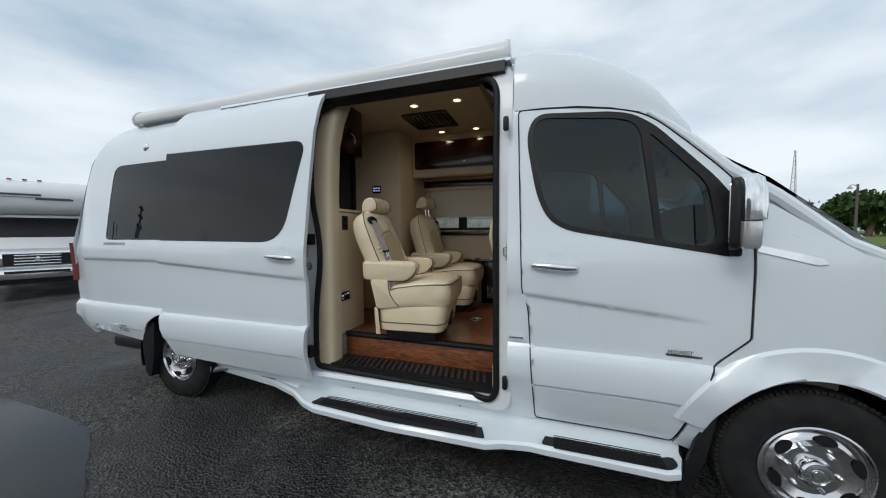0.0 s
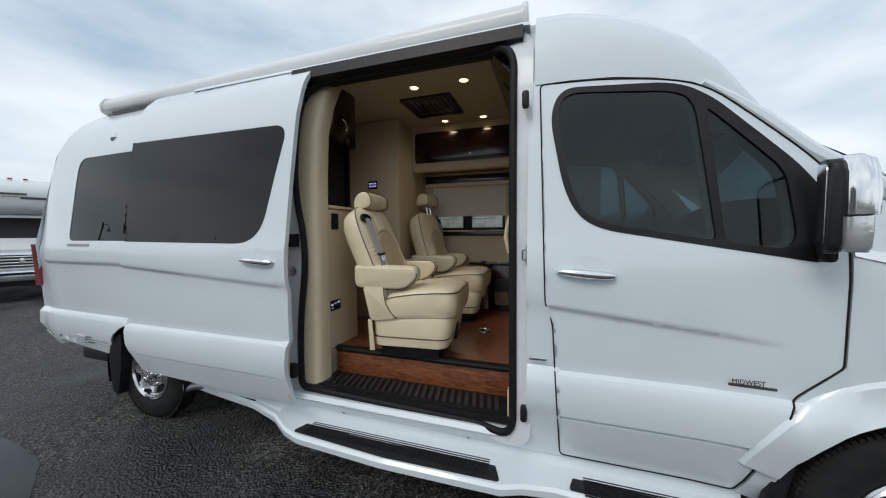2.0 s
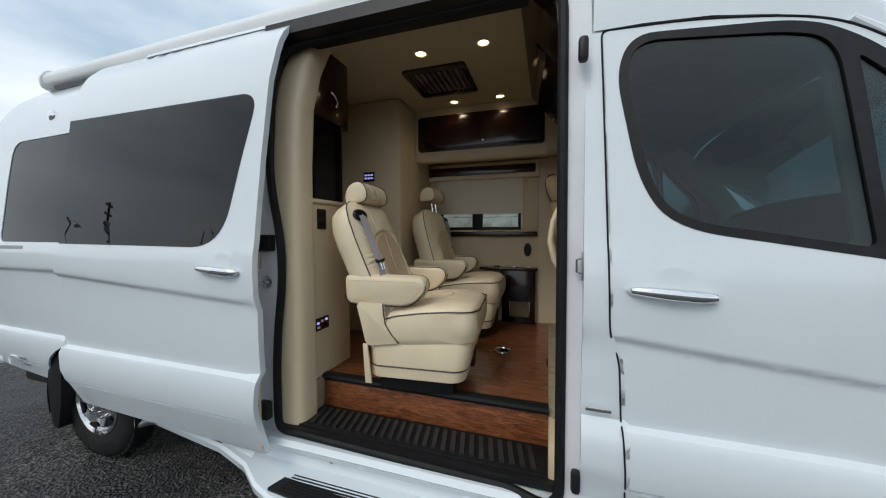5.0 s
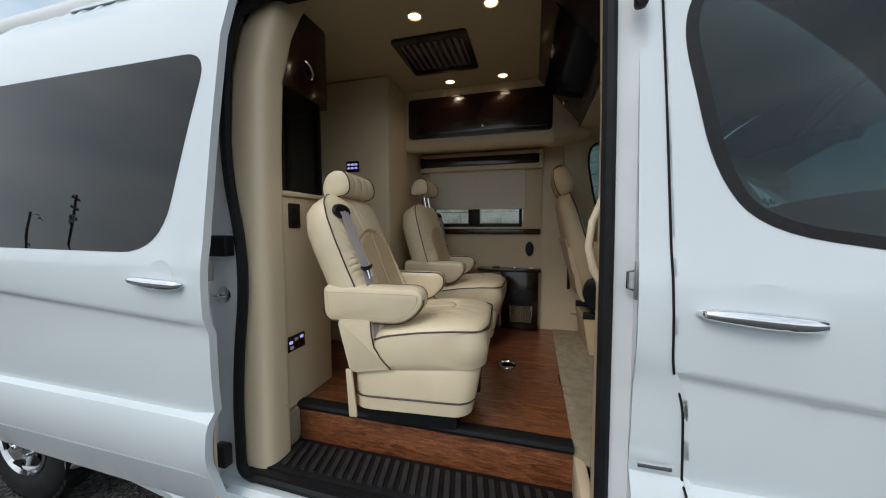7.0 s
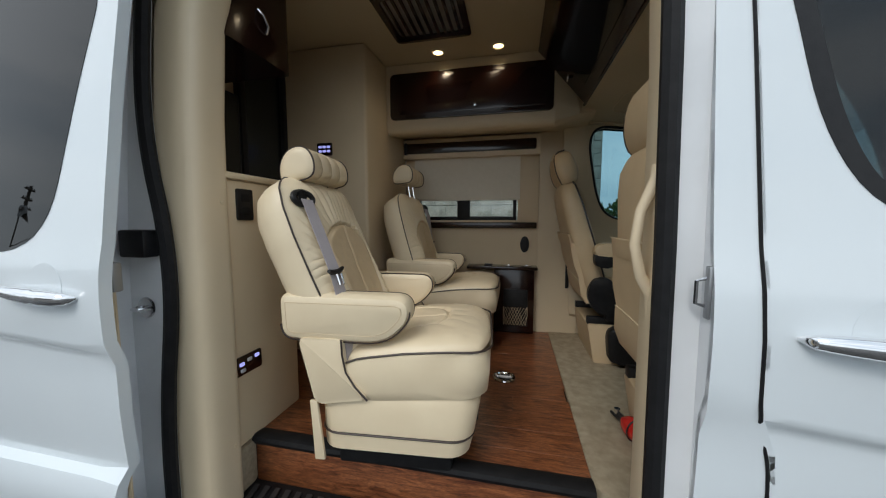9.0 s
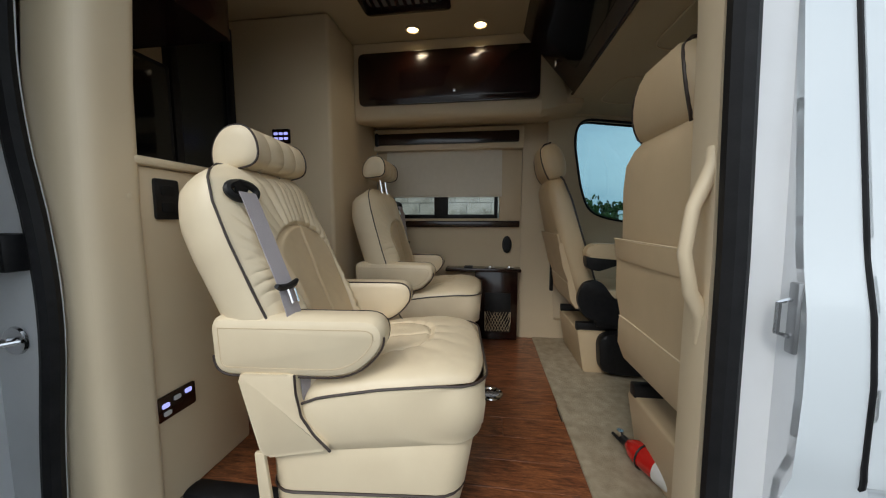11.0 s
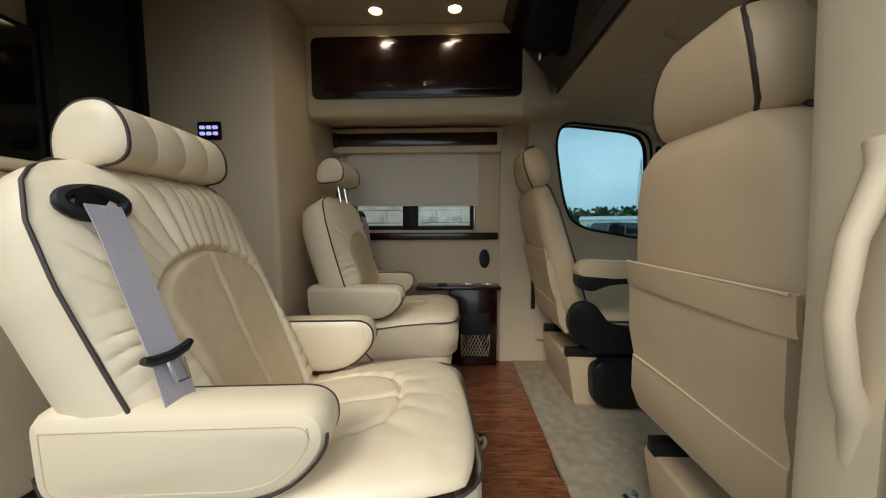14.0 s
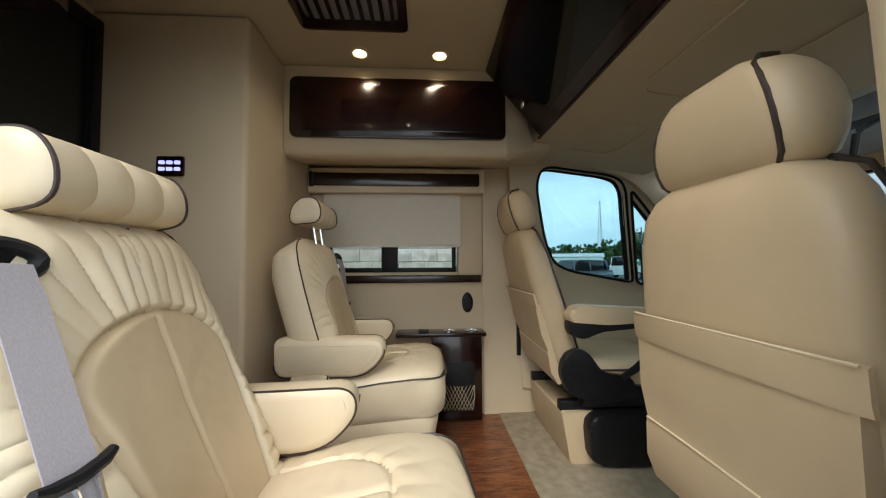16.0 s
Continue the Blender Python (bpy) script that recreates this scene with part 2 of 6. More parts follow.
MORTAR = mat("grey_mortar", (0.3, 0.29, 0.27), 0.9, col2=(0.24, 0.23, 0.22), scale=20, bump=0.5, bscale=100)
GREYCAR = mat("grey_blue_car_paint", (0.07, 0.09, 0.115), 0.3, coat=1.0, col2=(0.06, 0.08, 0.1), scale=2)
RVWHITE = mat("white_fibreglass", (0.76, 0.77, 0.77), 0.35, coat=0.4, col2=(0.7, 0.71, 0.71), scale=1.2)
GALV = mat("galvanised_metal", (0.4, 0.41, 0.42), 0.45, metal=0.8, col2=(0.3, 0.31, 0.32), scale=6)
ROOFM = mat("pale_metal_roof", (0.6, 0.61, 0.62), 0.5, col2=(0.5, 0.51, 0.52), scale=0.5)


# ---- mesh helpers ----
def part(name, bm, material, parent=None, label="", smooth=True):
    me = bpy.data.meshes.new(name)
    bmesh.ops.recalc_face_normals(bm, faces=bm.faces)
    bm.to_mesh(me)
    bm.free()
    me.materials.append(material)
    if smooth:
        me.polygons.foreach_set("use_smooth", [True] * len(me.polygons))
        me.set_sharp_from_angle(angle=radians(35))
    ob = new(name, me)
    if parent:
        ob.parent = parent
    if label:
        ob["label"] = label
    return ob


def thing(name, label, category, at=(0, 0, 0), group="", kind=""):
    ob = new(name)
    ob.empty_display_size = 0.1
    ob.location = at
    return tagged(ob, label, category, group, kind)


def box(x0, x1, y0, y1, z0, z1, r=0.0, seg=2, bm=None):
    b = bm or bmesh.new()
    vs = [b.verts.new((x, y, z)) for x in (x0, x1) for y in (y0, y1) for z in (z0, z1)]
    fs = [b.faces.new([vs[i] for i in f]) for f in ((0, 1, 3, 2), (4, 6, 7, 5), (0, 4, 5, 1), (2, 3, 7, 6), (0, 2, 6, 4), (1, 5, 7, 3))]
    if r:
        es = list({e for f in fs for e in f.edges})
        bmesh.ops.bevel(b, geom=es, offset=r, segments=seg, affect="EDGES", profile=0.5)
    return b


def tube(pts, r, n=8, closed=False, bm=None, flat=1.0):
    """A round cord along points (r may be a list); flat squeezes it across."""
    b = bm or bmesh.new()
    pts = [Vector(p) for p in pts]
    rings, up = [], None
    for i, p in enumerate(pts):
        a = pts[i - 1] if (i or closed) else p
        c = pts[(i + 1) % len(pts)] if (i < len(pts) - 1 or closed) else p
        d = (c - a).normalized()
        if up is None:
            up = d.orthogonal().normalized()
        up = (up - d * up.dot(d)).normalized()
        s = d.cross(up)
        rr = r[i] if isinstance(r, (list, tuple)) else r
        rings.append([b.verts.new(p + up * (rr * math.cos(2 * math.pi * j / n)) + s * (rr * flat * math.sin(2 * math.pi * j / n))) for j in range(n)])
    m = len(rings)
    for i in range(m if closed else m - 1):
        q, w = rings[i], rings[(i + 1) % m]
        for j in range(n):
            b.faces.new((q[j], q[(j + 1) % n], w[(j + 1) % n], w[j]))
    if not closed:
        b.faces.new(rings[0][::-1])
        b.faces.new(rings[-1])
    return b


def loft(rings, cap=True, closed=True, bm=None):
    b = bm or bmesh.new()
    rs = [[b.verts.new(p) for p in ring] for ring in rings]
    n = len(rs[0])
    for q, w in zip(rs, rs[1:]):
        for j in range(n if closed else n - 1):
            b.faces.new((q[j], q[(j + 1) % n], w[(j + 1) % n], w[j]))
    if cap and closed:
        b.faces.new(rs[0][::-1])
        b.faces.new(rs[-1])
    return b


def rrect(w, h, r, n=5):
    """A rounded rectangle about the origin, in 2D."""
    r = min(r, w / 2 - 1e-4, h / 2 - 1e-4)
    out = []
    for cx, cy, a0 in ((w / 2 - r, h / 2 - r, 0), (-w / 2 + r, h / 2 - r, 90), (-w / 2 + r, -h / 2 + r, 180), (w / 2 - r, -h / 2 + r, 270)):
        for i in range(n + 1):
            a = radians(a0 + 90 * i / n)
            out.append((cx + r * math.cos(a), cy + r * math.sin(a)))
    return out


def rpoly(pts, r, n=6):
    """Rounds the corners of a 2D polygon; r is one number or one for each corner."""
    out, m = [], len(pts)
    for i, p in enumerate(pts):
        rr = r[i] if isinstance(r, (list, tuple)) else r
        p, a, c = Vector(p), Vector(pts[i - 1]), Vector(pts[(i + 1) % m])
        da, dc = a - p, c - p
        if rr < 1e-4:
            out.append(tuple(p))
            continue
        la, lc = min(rr, da.length * 0.49), min(rr, dc.length * 0.49)
        p0, p1 = p + da.normalized() * la, p + dc.normalized() * lc
        for j in range(n + 1):
            t = j / n
            out.append(tuple(p0 * (1 - t) ** 2 + p * 2 * t * (1 - t) + p1 * t * t))
    return out


def dense(poly, step):
    out = []
    for i, p in enumerate(poly):
        q = poly[(i + 1) % len(poly)]
        d = math.hypot(q[0] - p[0], q[1] - p[1])
        k = max(1, int(d / step))
        out += [(p[0] + (q[0] - p[0]) * j / k, p[1] + (q[1] - p[1]) * j / k) for j in range(k)]
    return out


def inside(x, z, poly):
    c, j = False, len(poly) - 1
    for i in range(len(poly)):
        (xi, zi), (xj, zj) = poly[i], poly[j]
        if (zi > z) != (zj > z) and x < (xj - xi) * (z - zi) / (zj - zi) + xi:
            c = not c
        j = i
    return c


def panel(outer, holes, yf, thick, xs=(), zs=(), extra=(), step=0.05):
    """A curved sheet over the (x, z) outline with holes, at y = yf(x, z), thick metres deep behind it."""
    from mathutils.geometry import delaunay_2d_cdt
    loops = [dense(outer, step)] + [dense(h, step) for h in holes]
    pts, edges = [], []
    for lp in loops:
        s = len(pts)
        pts += lp
        edges += [(s + i, s + (i + 1) % len(lp)) for i in range(len(lp))]
    cand = [(x, z) for x in xs for z in zs] + list(extra)
    bound = list(pts)
    for x, z in cand:
        if inside(x, z, outer) and not any(inside(x, z, h) for h in holes) and min((x - a) ** 2 + (z - c) ** 2 for a, c in bound) > 0.0001:
            pts.append((x, z))
    vo, eo, fo, *_ = delaunay_2d_cdt([Vector(p) for p in pts], edges, [], 0, 1e-6)
    b = bmesh.new()
    fv = [b.verts.new((v.x, yf(v.x, v.y), v.y)) for v in vo]
    bv = [b.verts.new((v.x, yf(v.x, v.y) + thick, v.y)) for v in vo]
    count = {}
    for f in fo:
        cx, cz = sum(vo[i].x for i in f) / len(f), sum(vo[i].y for i in f) / len(f)
        if not inside(cx, cz, outer) or any(inside(cx, cz, h) for h in holes):
            continue
        b.faces.new([fv[i] for i in f])
        b.faces.new([bv[i] for i in reversed(f)])
        for i in range(len(f)):
            e = (f[i], f[(i + 1) % len(f)])
            count[e] = 1
    for (i, j) in count:
        if (j, i) not in count:
            b.faces.new((fv[j], fv[i], bv[i], bv[j]))
    for v in [v for v in b.verts if not v.link_faces]:
        b.verts.remove(v)
    return b


def lathe(prof, n=32, bm=None, axis="y", at=(0, 0, 0)):
    """Turns (radius, height) pairs about an axis through at."""
    b = bm or bmesh.new()
    rings = []
    for r, h in prof:
        ring = []
        for j in range(n):
            a = 2 * math.pi * j / n
            c, s = r * math.cos(a), r * math.sin(a)
            p = {"y": (c, h, s), "z": (c, s, h), "x": (h, c, s)}[axis]
            ring.append(b.verts.new((p[0] + at[0], p[1] + at[1], p[2] + at[2])))
        rings.append(ring)
    for q, w in zip(rings, rings[1:]):
        for j in range(n):
            b.faces.new((q[j], q[(j + 1) % n], w[(j + 1) % n], w[j]))
    for ring, rev in ((rings[0], True), (rings[-1], False)):
        if prof[0 if rev else -1][0] > 1e-5:
            b.faces.new(ring[::-1] if rev else ring)
    return b


def prism(pts, axis, a, c, r=0.0, bm=None):
    """Extrudes a 2D outline along an axis from a to c. x: (y, z); y: (x, z); z: (x, y)."""
    put = {"x": lambda u, v, h: (h, u, v), "y": lambda u, v, h: (u, h, v), "z": lambda u, v, h: (u, v, h)}[axis]
    b = bm or bmesh.new()
    lo = [b.verts.new(put(u, v, a)) for u, v in pts]
    hi = [b.verts.new(put(u, v, c)) for u, v in pts]
    n = len(pts)
    fs = [b.faces.new(lo[::-1]), b.faces.new(hi)] + [b.faces.new((lo[i], lo[(i + 1) % n], hi[(i + 1) % n], hi[i])) for i in range(n)]
    if r:
        es = [e for f in fs[:2] for e in f.edges]
        bmesh.ops.bevel(b, geom=es, offset=r, segments=2, affect="EDGES", profile=0.5)
    return b


def lerp(v, xs, ys):
    return float(np.interp(v, xs, ys))


def text_mesh(body, size, extrude=0.0008):
    cu = bpy.data.curves.new("lettering", "FONT")
    cu.body, cu.size, cu.extrude = body, size, extrude
    ob = bpy.data.objects.new("lettering", cu)
    scene.collection.objects.link(ob)
    me = bpy.data.meshes.new_from_object(ob.evaluated_get(bpy.context.evaluated_depsgraph_get()))
    bpy.data.objects.remove(ob)
    b = bmesh.new()
    b.from_mesh(me)
    bpy.data.meshes.remove(me)
    return b


# ---- ground ----
def build_ground():
    b = bmesh.new()
    n = 24
    rings = [0.0, 4, 12, 40, 120, 500, 1500]
    vs = [[b.verts.new((r * math.cos(2 * math.pi * j / n), r * math.sin(2 * math.pi * j / n), 0)) for j in range(n)] for r in rings[1:]]
    c = b.verts.new((0, 0, 0))
    for j in range(n):
        b.faces.new((c, vs[0][j], vs[0][(j + 1) % n]))
    for q, w in zip(vs, vs[1:]):
        for j in range(n):
            b.faces.new((q[j], w[j], w[(j + 1) % n], q[(j + 1) % n]))
    tagged(part("ground", b, ASPHALT), "dark damp asphalt of an open parking lot", "ground", kind="structure")


build_ground()

# ---- the van ----
van = thing("camper_van", "white extended camper van, sliding door open on a cream cabin", "camper van")
PZ = (0.30, 0.36, 0.45, 0.607, 0.612, 0.621, 0.627, 0.70, 0.80, 0.832, 0.845, 0.9, 1.0, 1.33, 1.42, 1.5, 1.9, 2.26, 2.45, 2.52, 2.6, 2.66)
PY = (0.135, 0.10, 0.055, 0.006, 0.024, 0.024, -0.006, -0.02, -0.016, -0.004, 0.022, 0.017, 0.008, 0.0, 0.006, 0.02, 0.058, 0.10, 0.15, 0.185, 0.25, 0.33)


def side_y(x, z):
    """The flank's distance from the van's widest plane: tumblehome, belt mouldings, door crease and tapering tail."""
    y = lerp(z, PZ, PY)
    zc = lerp(x, (-4.2, -2.8, -1.3, 0.25, 1.12, 1.3), (1.28, 1.285, 1.2, 1.165, 1.07, 1.05))
    d = lerp(x, (-4.2, 0.9, 1.2), (0.02, 0.02, 0.0))
    y += d / (1 + math.exp(max(-40, min(40, (z - zc) / 0.0045))))
    y += lerp(x, (-4.3, -4.1, -3.6, -3.0, 1.3, 1.9, 2.3, 2.6), (0.07, 0.025, 0.01, 0.0, 0.0, 0.02, 0.1, 0.24))
    return y


ROWS_Z = sorted(set(list(PZ) + [0.75, 1.1, 1.6, 1.7, 1.8, 2.0, 2.1, 2.2, 2.35]))


def crease(x0, x1):
    out = []
    for i in range(int((x1 - x0) / 0.05)):
        x = x0 + 0.05 * i
        zc = lerp(x, (-4.2, -2.8, -1.3, 0.25, 1.12, 1.3), (1.28, 1.285, 1.2, 1.165, 1.07, 1.05))
        out += [(x, zc + d) for d in (-0.025, -0.012, -0.004, 0.004, 0.012, 0.025)]
    return out


def frange(a, b, s):
    return [a + s * i for i in range(int((b - a) / s) + 1)]


def arch(cx, cz, r, a0, a1, n=14):
    return [(cx + r * math.cos(radians(a0 + (a1 - a0) * i / n)), cz + r * math.sin(radians(a0 + (a1 - a0) * i / n))) for i in range(n + 1)]


FW, RW = (1.62, 0.36), (-2.87, 0.36)
APERT = rpoly([(-1.43, 0.43), (-1.43, 1.3), (-1.40, 2.0), (-1.34, 2.585), (0.125, 2.585), (0.163, 2.5), (0.166, 0.43)], [0.06, 0.1, 0.1, 0.12, 0.04, 0.04, 0.08])
OPENING = rpoly([(-1.303, 0.50), (-1.308, 0.92), (-1.235, 1.42), (-1.345, 1.84), (-1.325, 2.52), (0.085, 2.52), (0.097, 0.465)],
                [0.06, 0.3, 0.25, 0.3, 0.22, 0.16, 0.1], 8)
REARWIN = rpoly([(-3.73, 1.475), (-3.66, 2.19), (-2.3, 2.2), (-2.3, 1.475)], [0.06, 0.12, 0.05, 0.05])
FWIN = rpoly([(0.445, 1.575), (0.365, 1.72), (0.293, 2.10), (0.335, 2.205), (0.80, 2.15), (0.862, 2.085), (0.935, 1.487)],
             [0.14, 0.14, 0.1, 0.08, 0.12, 0.06, 0.03], 7)
QWIN = rpoly([(0.965, 1.482), (0.905, 2.06), (0.935, 2.03), (1.165, 1.77), (1.2, 1.5), (1.16, 1.452)], [0.03, 0.02, 0.03, 0.06, 0.05, 0.05])
FDOOR = rpoly([(0.33, 0.372), (0.303, 0.80), (0.286, 1.09), (0.252, 1.17), (0.216, 2.262), (0.50, 2.248), (0.78, 2.205), (0.92, 2.145), (1.05, 2.02), (1.25, 1.815),
               (1.345, 1.68), (1.347, 1.0), (1.335, 0.985), (1.20, 0.845), (1.055, 0.372)],
              [0.03, 0.1, 0.05, 0.05, 0.03, 0.1, 0.15, 0.1, 0.1, 0.1, 0.03, 0.02, 0.03, 0.05, 0.02])


def grow(poly, d):
    """Shifts a 2D outline outward by d."""
    m, area = len(poly), sum(a[0] * c[1] - c[0] * a[1] for a, c in zip(poly, poly[1:] + poly[:1]))
    s, out = (1 if area > 0 else -1), []
    for i, p in enumerate(poly):
        a, c = Vector(poly[i - 1]), Vector(poly[(i + 1) % m])
        t = (c - a).normalized()
        out.append((p[0] + t.y * d * s, p[1] - t.x * d * s))
    return out


def mirror(b):
    """The far flank: the same sheet on the other side of the van."""
    for v in b.verts:
        v.co.y = 1.99 - v.co.y
    return b


def on_side(poly, off):
    return [(x, side_y(x, z) + off, z) for x, z in poly]


REAR_OUT = ([(-3.55, 2.66), (-3.82, 2.54), (-3.98, 2.37), (-4.06, 2.2), (-4.31, 1.42), (-4.38, 0.95), (-4.37, 0.7), (-4.2, 0.59), (-3.26, 0.505)]
            + arch(RW[0], RW[1] + 0.06, 0.385, 165, 10) + [(-2.45, 0.36), (0.335, 0.355), (0.322, 0.8), (0.298, 1.09), (0.264, 1.17), (0.22, 2.30), (0.19, 2.66)])
FENDER_OUT = ([(1.068, 0.36), (1.207, 0.84), (1.344, 0.985), (1.356, 1.0), (1.356, 1.69), (1.42, 1.66), (1.75, 1.42), (2.2, 1.27), (2.55, 1.1), (2.66, 0.9), (2.68, 0.35)]
              + arch(FW[0], FW[1] + 0.02, 0.455, -5, 187)[::1])


def cup_hole(x, z):
    return [(x + 0.064 * math.cos(2 * math.pi * k / 28), z + 0.064 * math.sin(2 * math.pi * k / 28)) for k in range(28)]


FCUP, SCUP = (0.442, 1.352), (-1.442, 1.374)


def flank(far):
    """One side of the body, with its doors, glass and seals."""
    f = mirror if far else (lambda b: b)
    who = "far" if far else "near"
    holes = [REARWIN] if far else [APERT, REARWIN]
    midwin = rpoly([(-1.0, 1.557), (-1.0, 2.1), (-0.19, 2.1), (-0.19, 1.557)], 0.06)
    if far:
        holes.append(midwin)
    ex = crease(-4.1, 0.2)
    part("body_side", f(panel(REAR_OUT, holes, side_y, 0.012, frange(-4.2, 0.2, 0.12), ROWS_Z, ex)), WHITE, van)
    glass = part("rear_window", f(panel(grow(REARWIN, 0.004), [], lambda x, z: side_y(x, z) + 0.004, 0.006, frange(-3.7, -2.3, 0.15), ROWS_Z)), DARKGLASS, van, "dark tinted privacy glass")
    glass.visible_shadow = False
    # front door
    fd = part("front_door", f(panel(grow(FDOOR, -0.003), [grow(FWIN, 0.018), grow(QWIN, 0.018), cup_hole(*FCUP)], side_y, 0.014, frange(0.25, 1.35, 0.08), ROWS_Z, crease(0.25, 1.3))), WHITE, van)
    frame_out = rpoly([(0.44, 1.545), (0.335, 1.70), (0.262, 2.10), (0.315, 2.232), (0.80, 2.19), (0.93, 2.1), (1.2, 1.80), (1.275, 1.69), (1.27, 1.40), (1.1, 1.43)],
                      [0.14, 0.14, 0.1, 0.08, 0.12, 0.06, 0.05, 0.04, 0.03, 0.05], 6)
    part("window_frame", f(panel(frame_out, [FWIN, QWIN], lambda x, z: side_y(x, z) - 0.002, 0.012, frange(0.3, 1.3, 0.1), ROWS_Z)), BLACK, fd, "black window surround")
    for poly, nm in ((FWIN, "window_pane"), (QWIN, "quarter_pane")):
        g = part(nm, f(panel(grow(poly, 0.006), [], lambda x, z: side_y(x, z) + 0.006, 0.004, frange(0.3, 1.2, 0.1), ROWS_Z)), TINT if not far else TINT2, fd, "tinted glass")
        g.visible_shadow = False
    part("inner_door_panel", f(panel(grow(FDOOR, -0.03), [grow(FWIN, -0.004), grow(QWIN, -0.004)], lambda x, z: side_y(x, z) + 0.06 + (0.03 if z < 1.4 else 0), 0.02, frange(0.25, 1.35, 0.1), ROWS_Z)), TRIM, fd, "beige inner door trim")
    part("fender", f(panel(FENDER_OUT, [], side_y, 0.012, frange(1.1, 2.7, 0.1), ROWS_Z)), WHITE, van)
    return fd


front_door = flank(False)
flank(True)
part("door_opening_trim", mirror(panel(grow(FDOOR, 0.1), [grow(FDOOR, -0.04)], lambda x, z: side_y(x, z) + 0.085, 0.03, frange(0.2, 1.4, 0.1), ROWS_Z)), TRIM, van, "beige door opening trim")
for hole in (FWIN, QWIN):
    part("inner_window_seal", mirror(tube([(x, side_y(x, z) + 0.085, z) for x, z in dense(grow(hole, 0.002), 0.03)], 0.008, 8, True)), RUBBER, van, "black inner window seal")
part("fender_flare", loft([[(FW[0] + r * math.cos(radians(a)), side_y(FW[0] + r * math.cos(radians(a)), FW[1] + 0.02 + r * math.sin(radians(a))) + o, FW[1] + 0.02 + r * math.sin(radians(a)))
                            for r, o in ((0.60, -0.002), (0.585, -0.016), (0.52, -0.022), (0.462, -0.018), (0.45, -0.004), (0.45, 0.06), (0.60, 0.004))] for a in range(-4, 166, 6)]), WHITE, van)

# roof: a long rear shell and a sloping front cap
def roof_ring(x, ys, zs, zc, n=20, e=2.6):
    out = []
    for i in range(n + 1):
        t = math.pi * i / n
        c, s = math.cos(t), math.sin(t)
        w = 0.995 - ys
        out.append((x, 0.995 - math.copysign(abs(c) ** (2 / e), c) * w, zs + (zc - zs) * abs(s) ** (2 / e)))
    return out


rear = [(-4.07, 0.14, 2.18, 2.2), (-3.99, 0.18, 2.36, 2.4), (-3.85, 0.24, 2.52, 2.56), (-3.6, 0.3, 2.62, 2.67), (-3.3, 0.305, 2.64, 2.73), (-3.0, 0.305, 2.64, 2.77), (-1.5, 0.305, 2.64, 2.78), (0.2, 0.305, 2.64, 2.78)]
b = loft([roof_ring(*q) for q in rear], closed=False)
part("roof", b, WHITE, van)
cap = [(0.19, 0.095, 2.262, 2.785), (0.35, 0.096, 2.262, 2.775), (0.55, 0.098, 2.25, 2.72), (0.72, 0.1, 2.222, 2.63), (0.86, 0.104, 2.185, 2.52), (0.97, 0.112, 2.125, 2.40), (1.06, 0.125, 2.04, 2.27), (1.12, 0.14, 1.985, 2.19)]
part("roof_cap", loft([roof_ring(*q, 28, 3.4) for q in cap], closed=False), WHITE, van)
# rear end and hood
part("rear_end", loft([[(x, side_y(-4.15, z) + (0.03 if x < -4.34 else 0), z) for x, z in ((-4.1, 0.5), (-4.3, 0.62), (-4.37, 0.9), (-4.3, 1.44), (-4.09, 2.24), (-4.06, 2.3))],
                       [(x - 0.03, 0.3, z) for x, z in ((-4.1, 0.5), (-4.33, 0.62), (-4.4, 0.9), (-4.32, 1.44), (-4.1, 2.24), (-4.07, 2.3))],
                       [(x - 0.03, 1.69, z) for x, z in ((-4.1, 0.5), (-4.33, 0.62), (-4.4, 0.9), (-4.32, 1.44), (-4.1, 2.24), (-4.07, 2.3))],
                       [(x, 1.99 - side_y(-4.15, z), z) for x, z in ((-4.1, 0.5), (-4.3, 0.62), (-4.37, 0.9), (-4.3, 1.44), (-4.09, 2.24), (-4.06, 2.3))]], closed=False), WHITE, van)
hood = []
for i in range(15):
    t = i / 14
    y = 0.05 + 1.89 * t
    k = math.sin(math.pi * t) ** 0.6
    ins = 0.05 * (1 - k)
    hood.append([(1.36, y, 1.60 + 0.12 * k), (1.72, y, 1.425 + 0.07 * k), (2.0, y, 1.33 + 0.07 * k), (2.3, y, 1.225 + 0.07 * k), (2.52 + 0.12 * k, y, 1.09 + 0.05 * k), (2.64 + 0.14 * k - ins, y, 0.85), (2.66 + 0.14 * k - ins, y, 0.35)])
part("hood", loft(hood, closed=False), WHITE, van)
ws = []
for i in range(13):
    t = i / 12
    k = math.sin(math.pi * t)
    ws.append([(1.09 + 0.03 * k, lerp(t, (0, 1), (0.2, 1.79)), 2.05 + 0.15 * k ** 0.5), (1.45 + 0.12 * k, lerp(t, (0, 1), (0.13, 1.86)), 1.80 + 0.07 * k ** 0.5), (1.86 + 0.15 * k, lerp(t, (0, 1), (0.1, 1.89)), 1.44 + 0.06 * k)])
g = part("windshield", loft(ws, closed=False), TINT2, van, "clear curved windshield glass")
g.visible_shadow = False
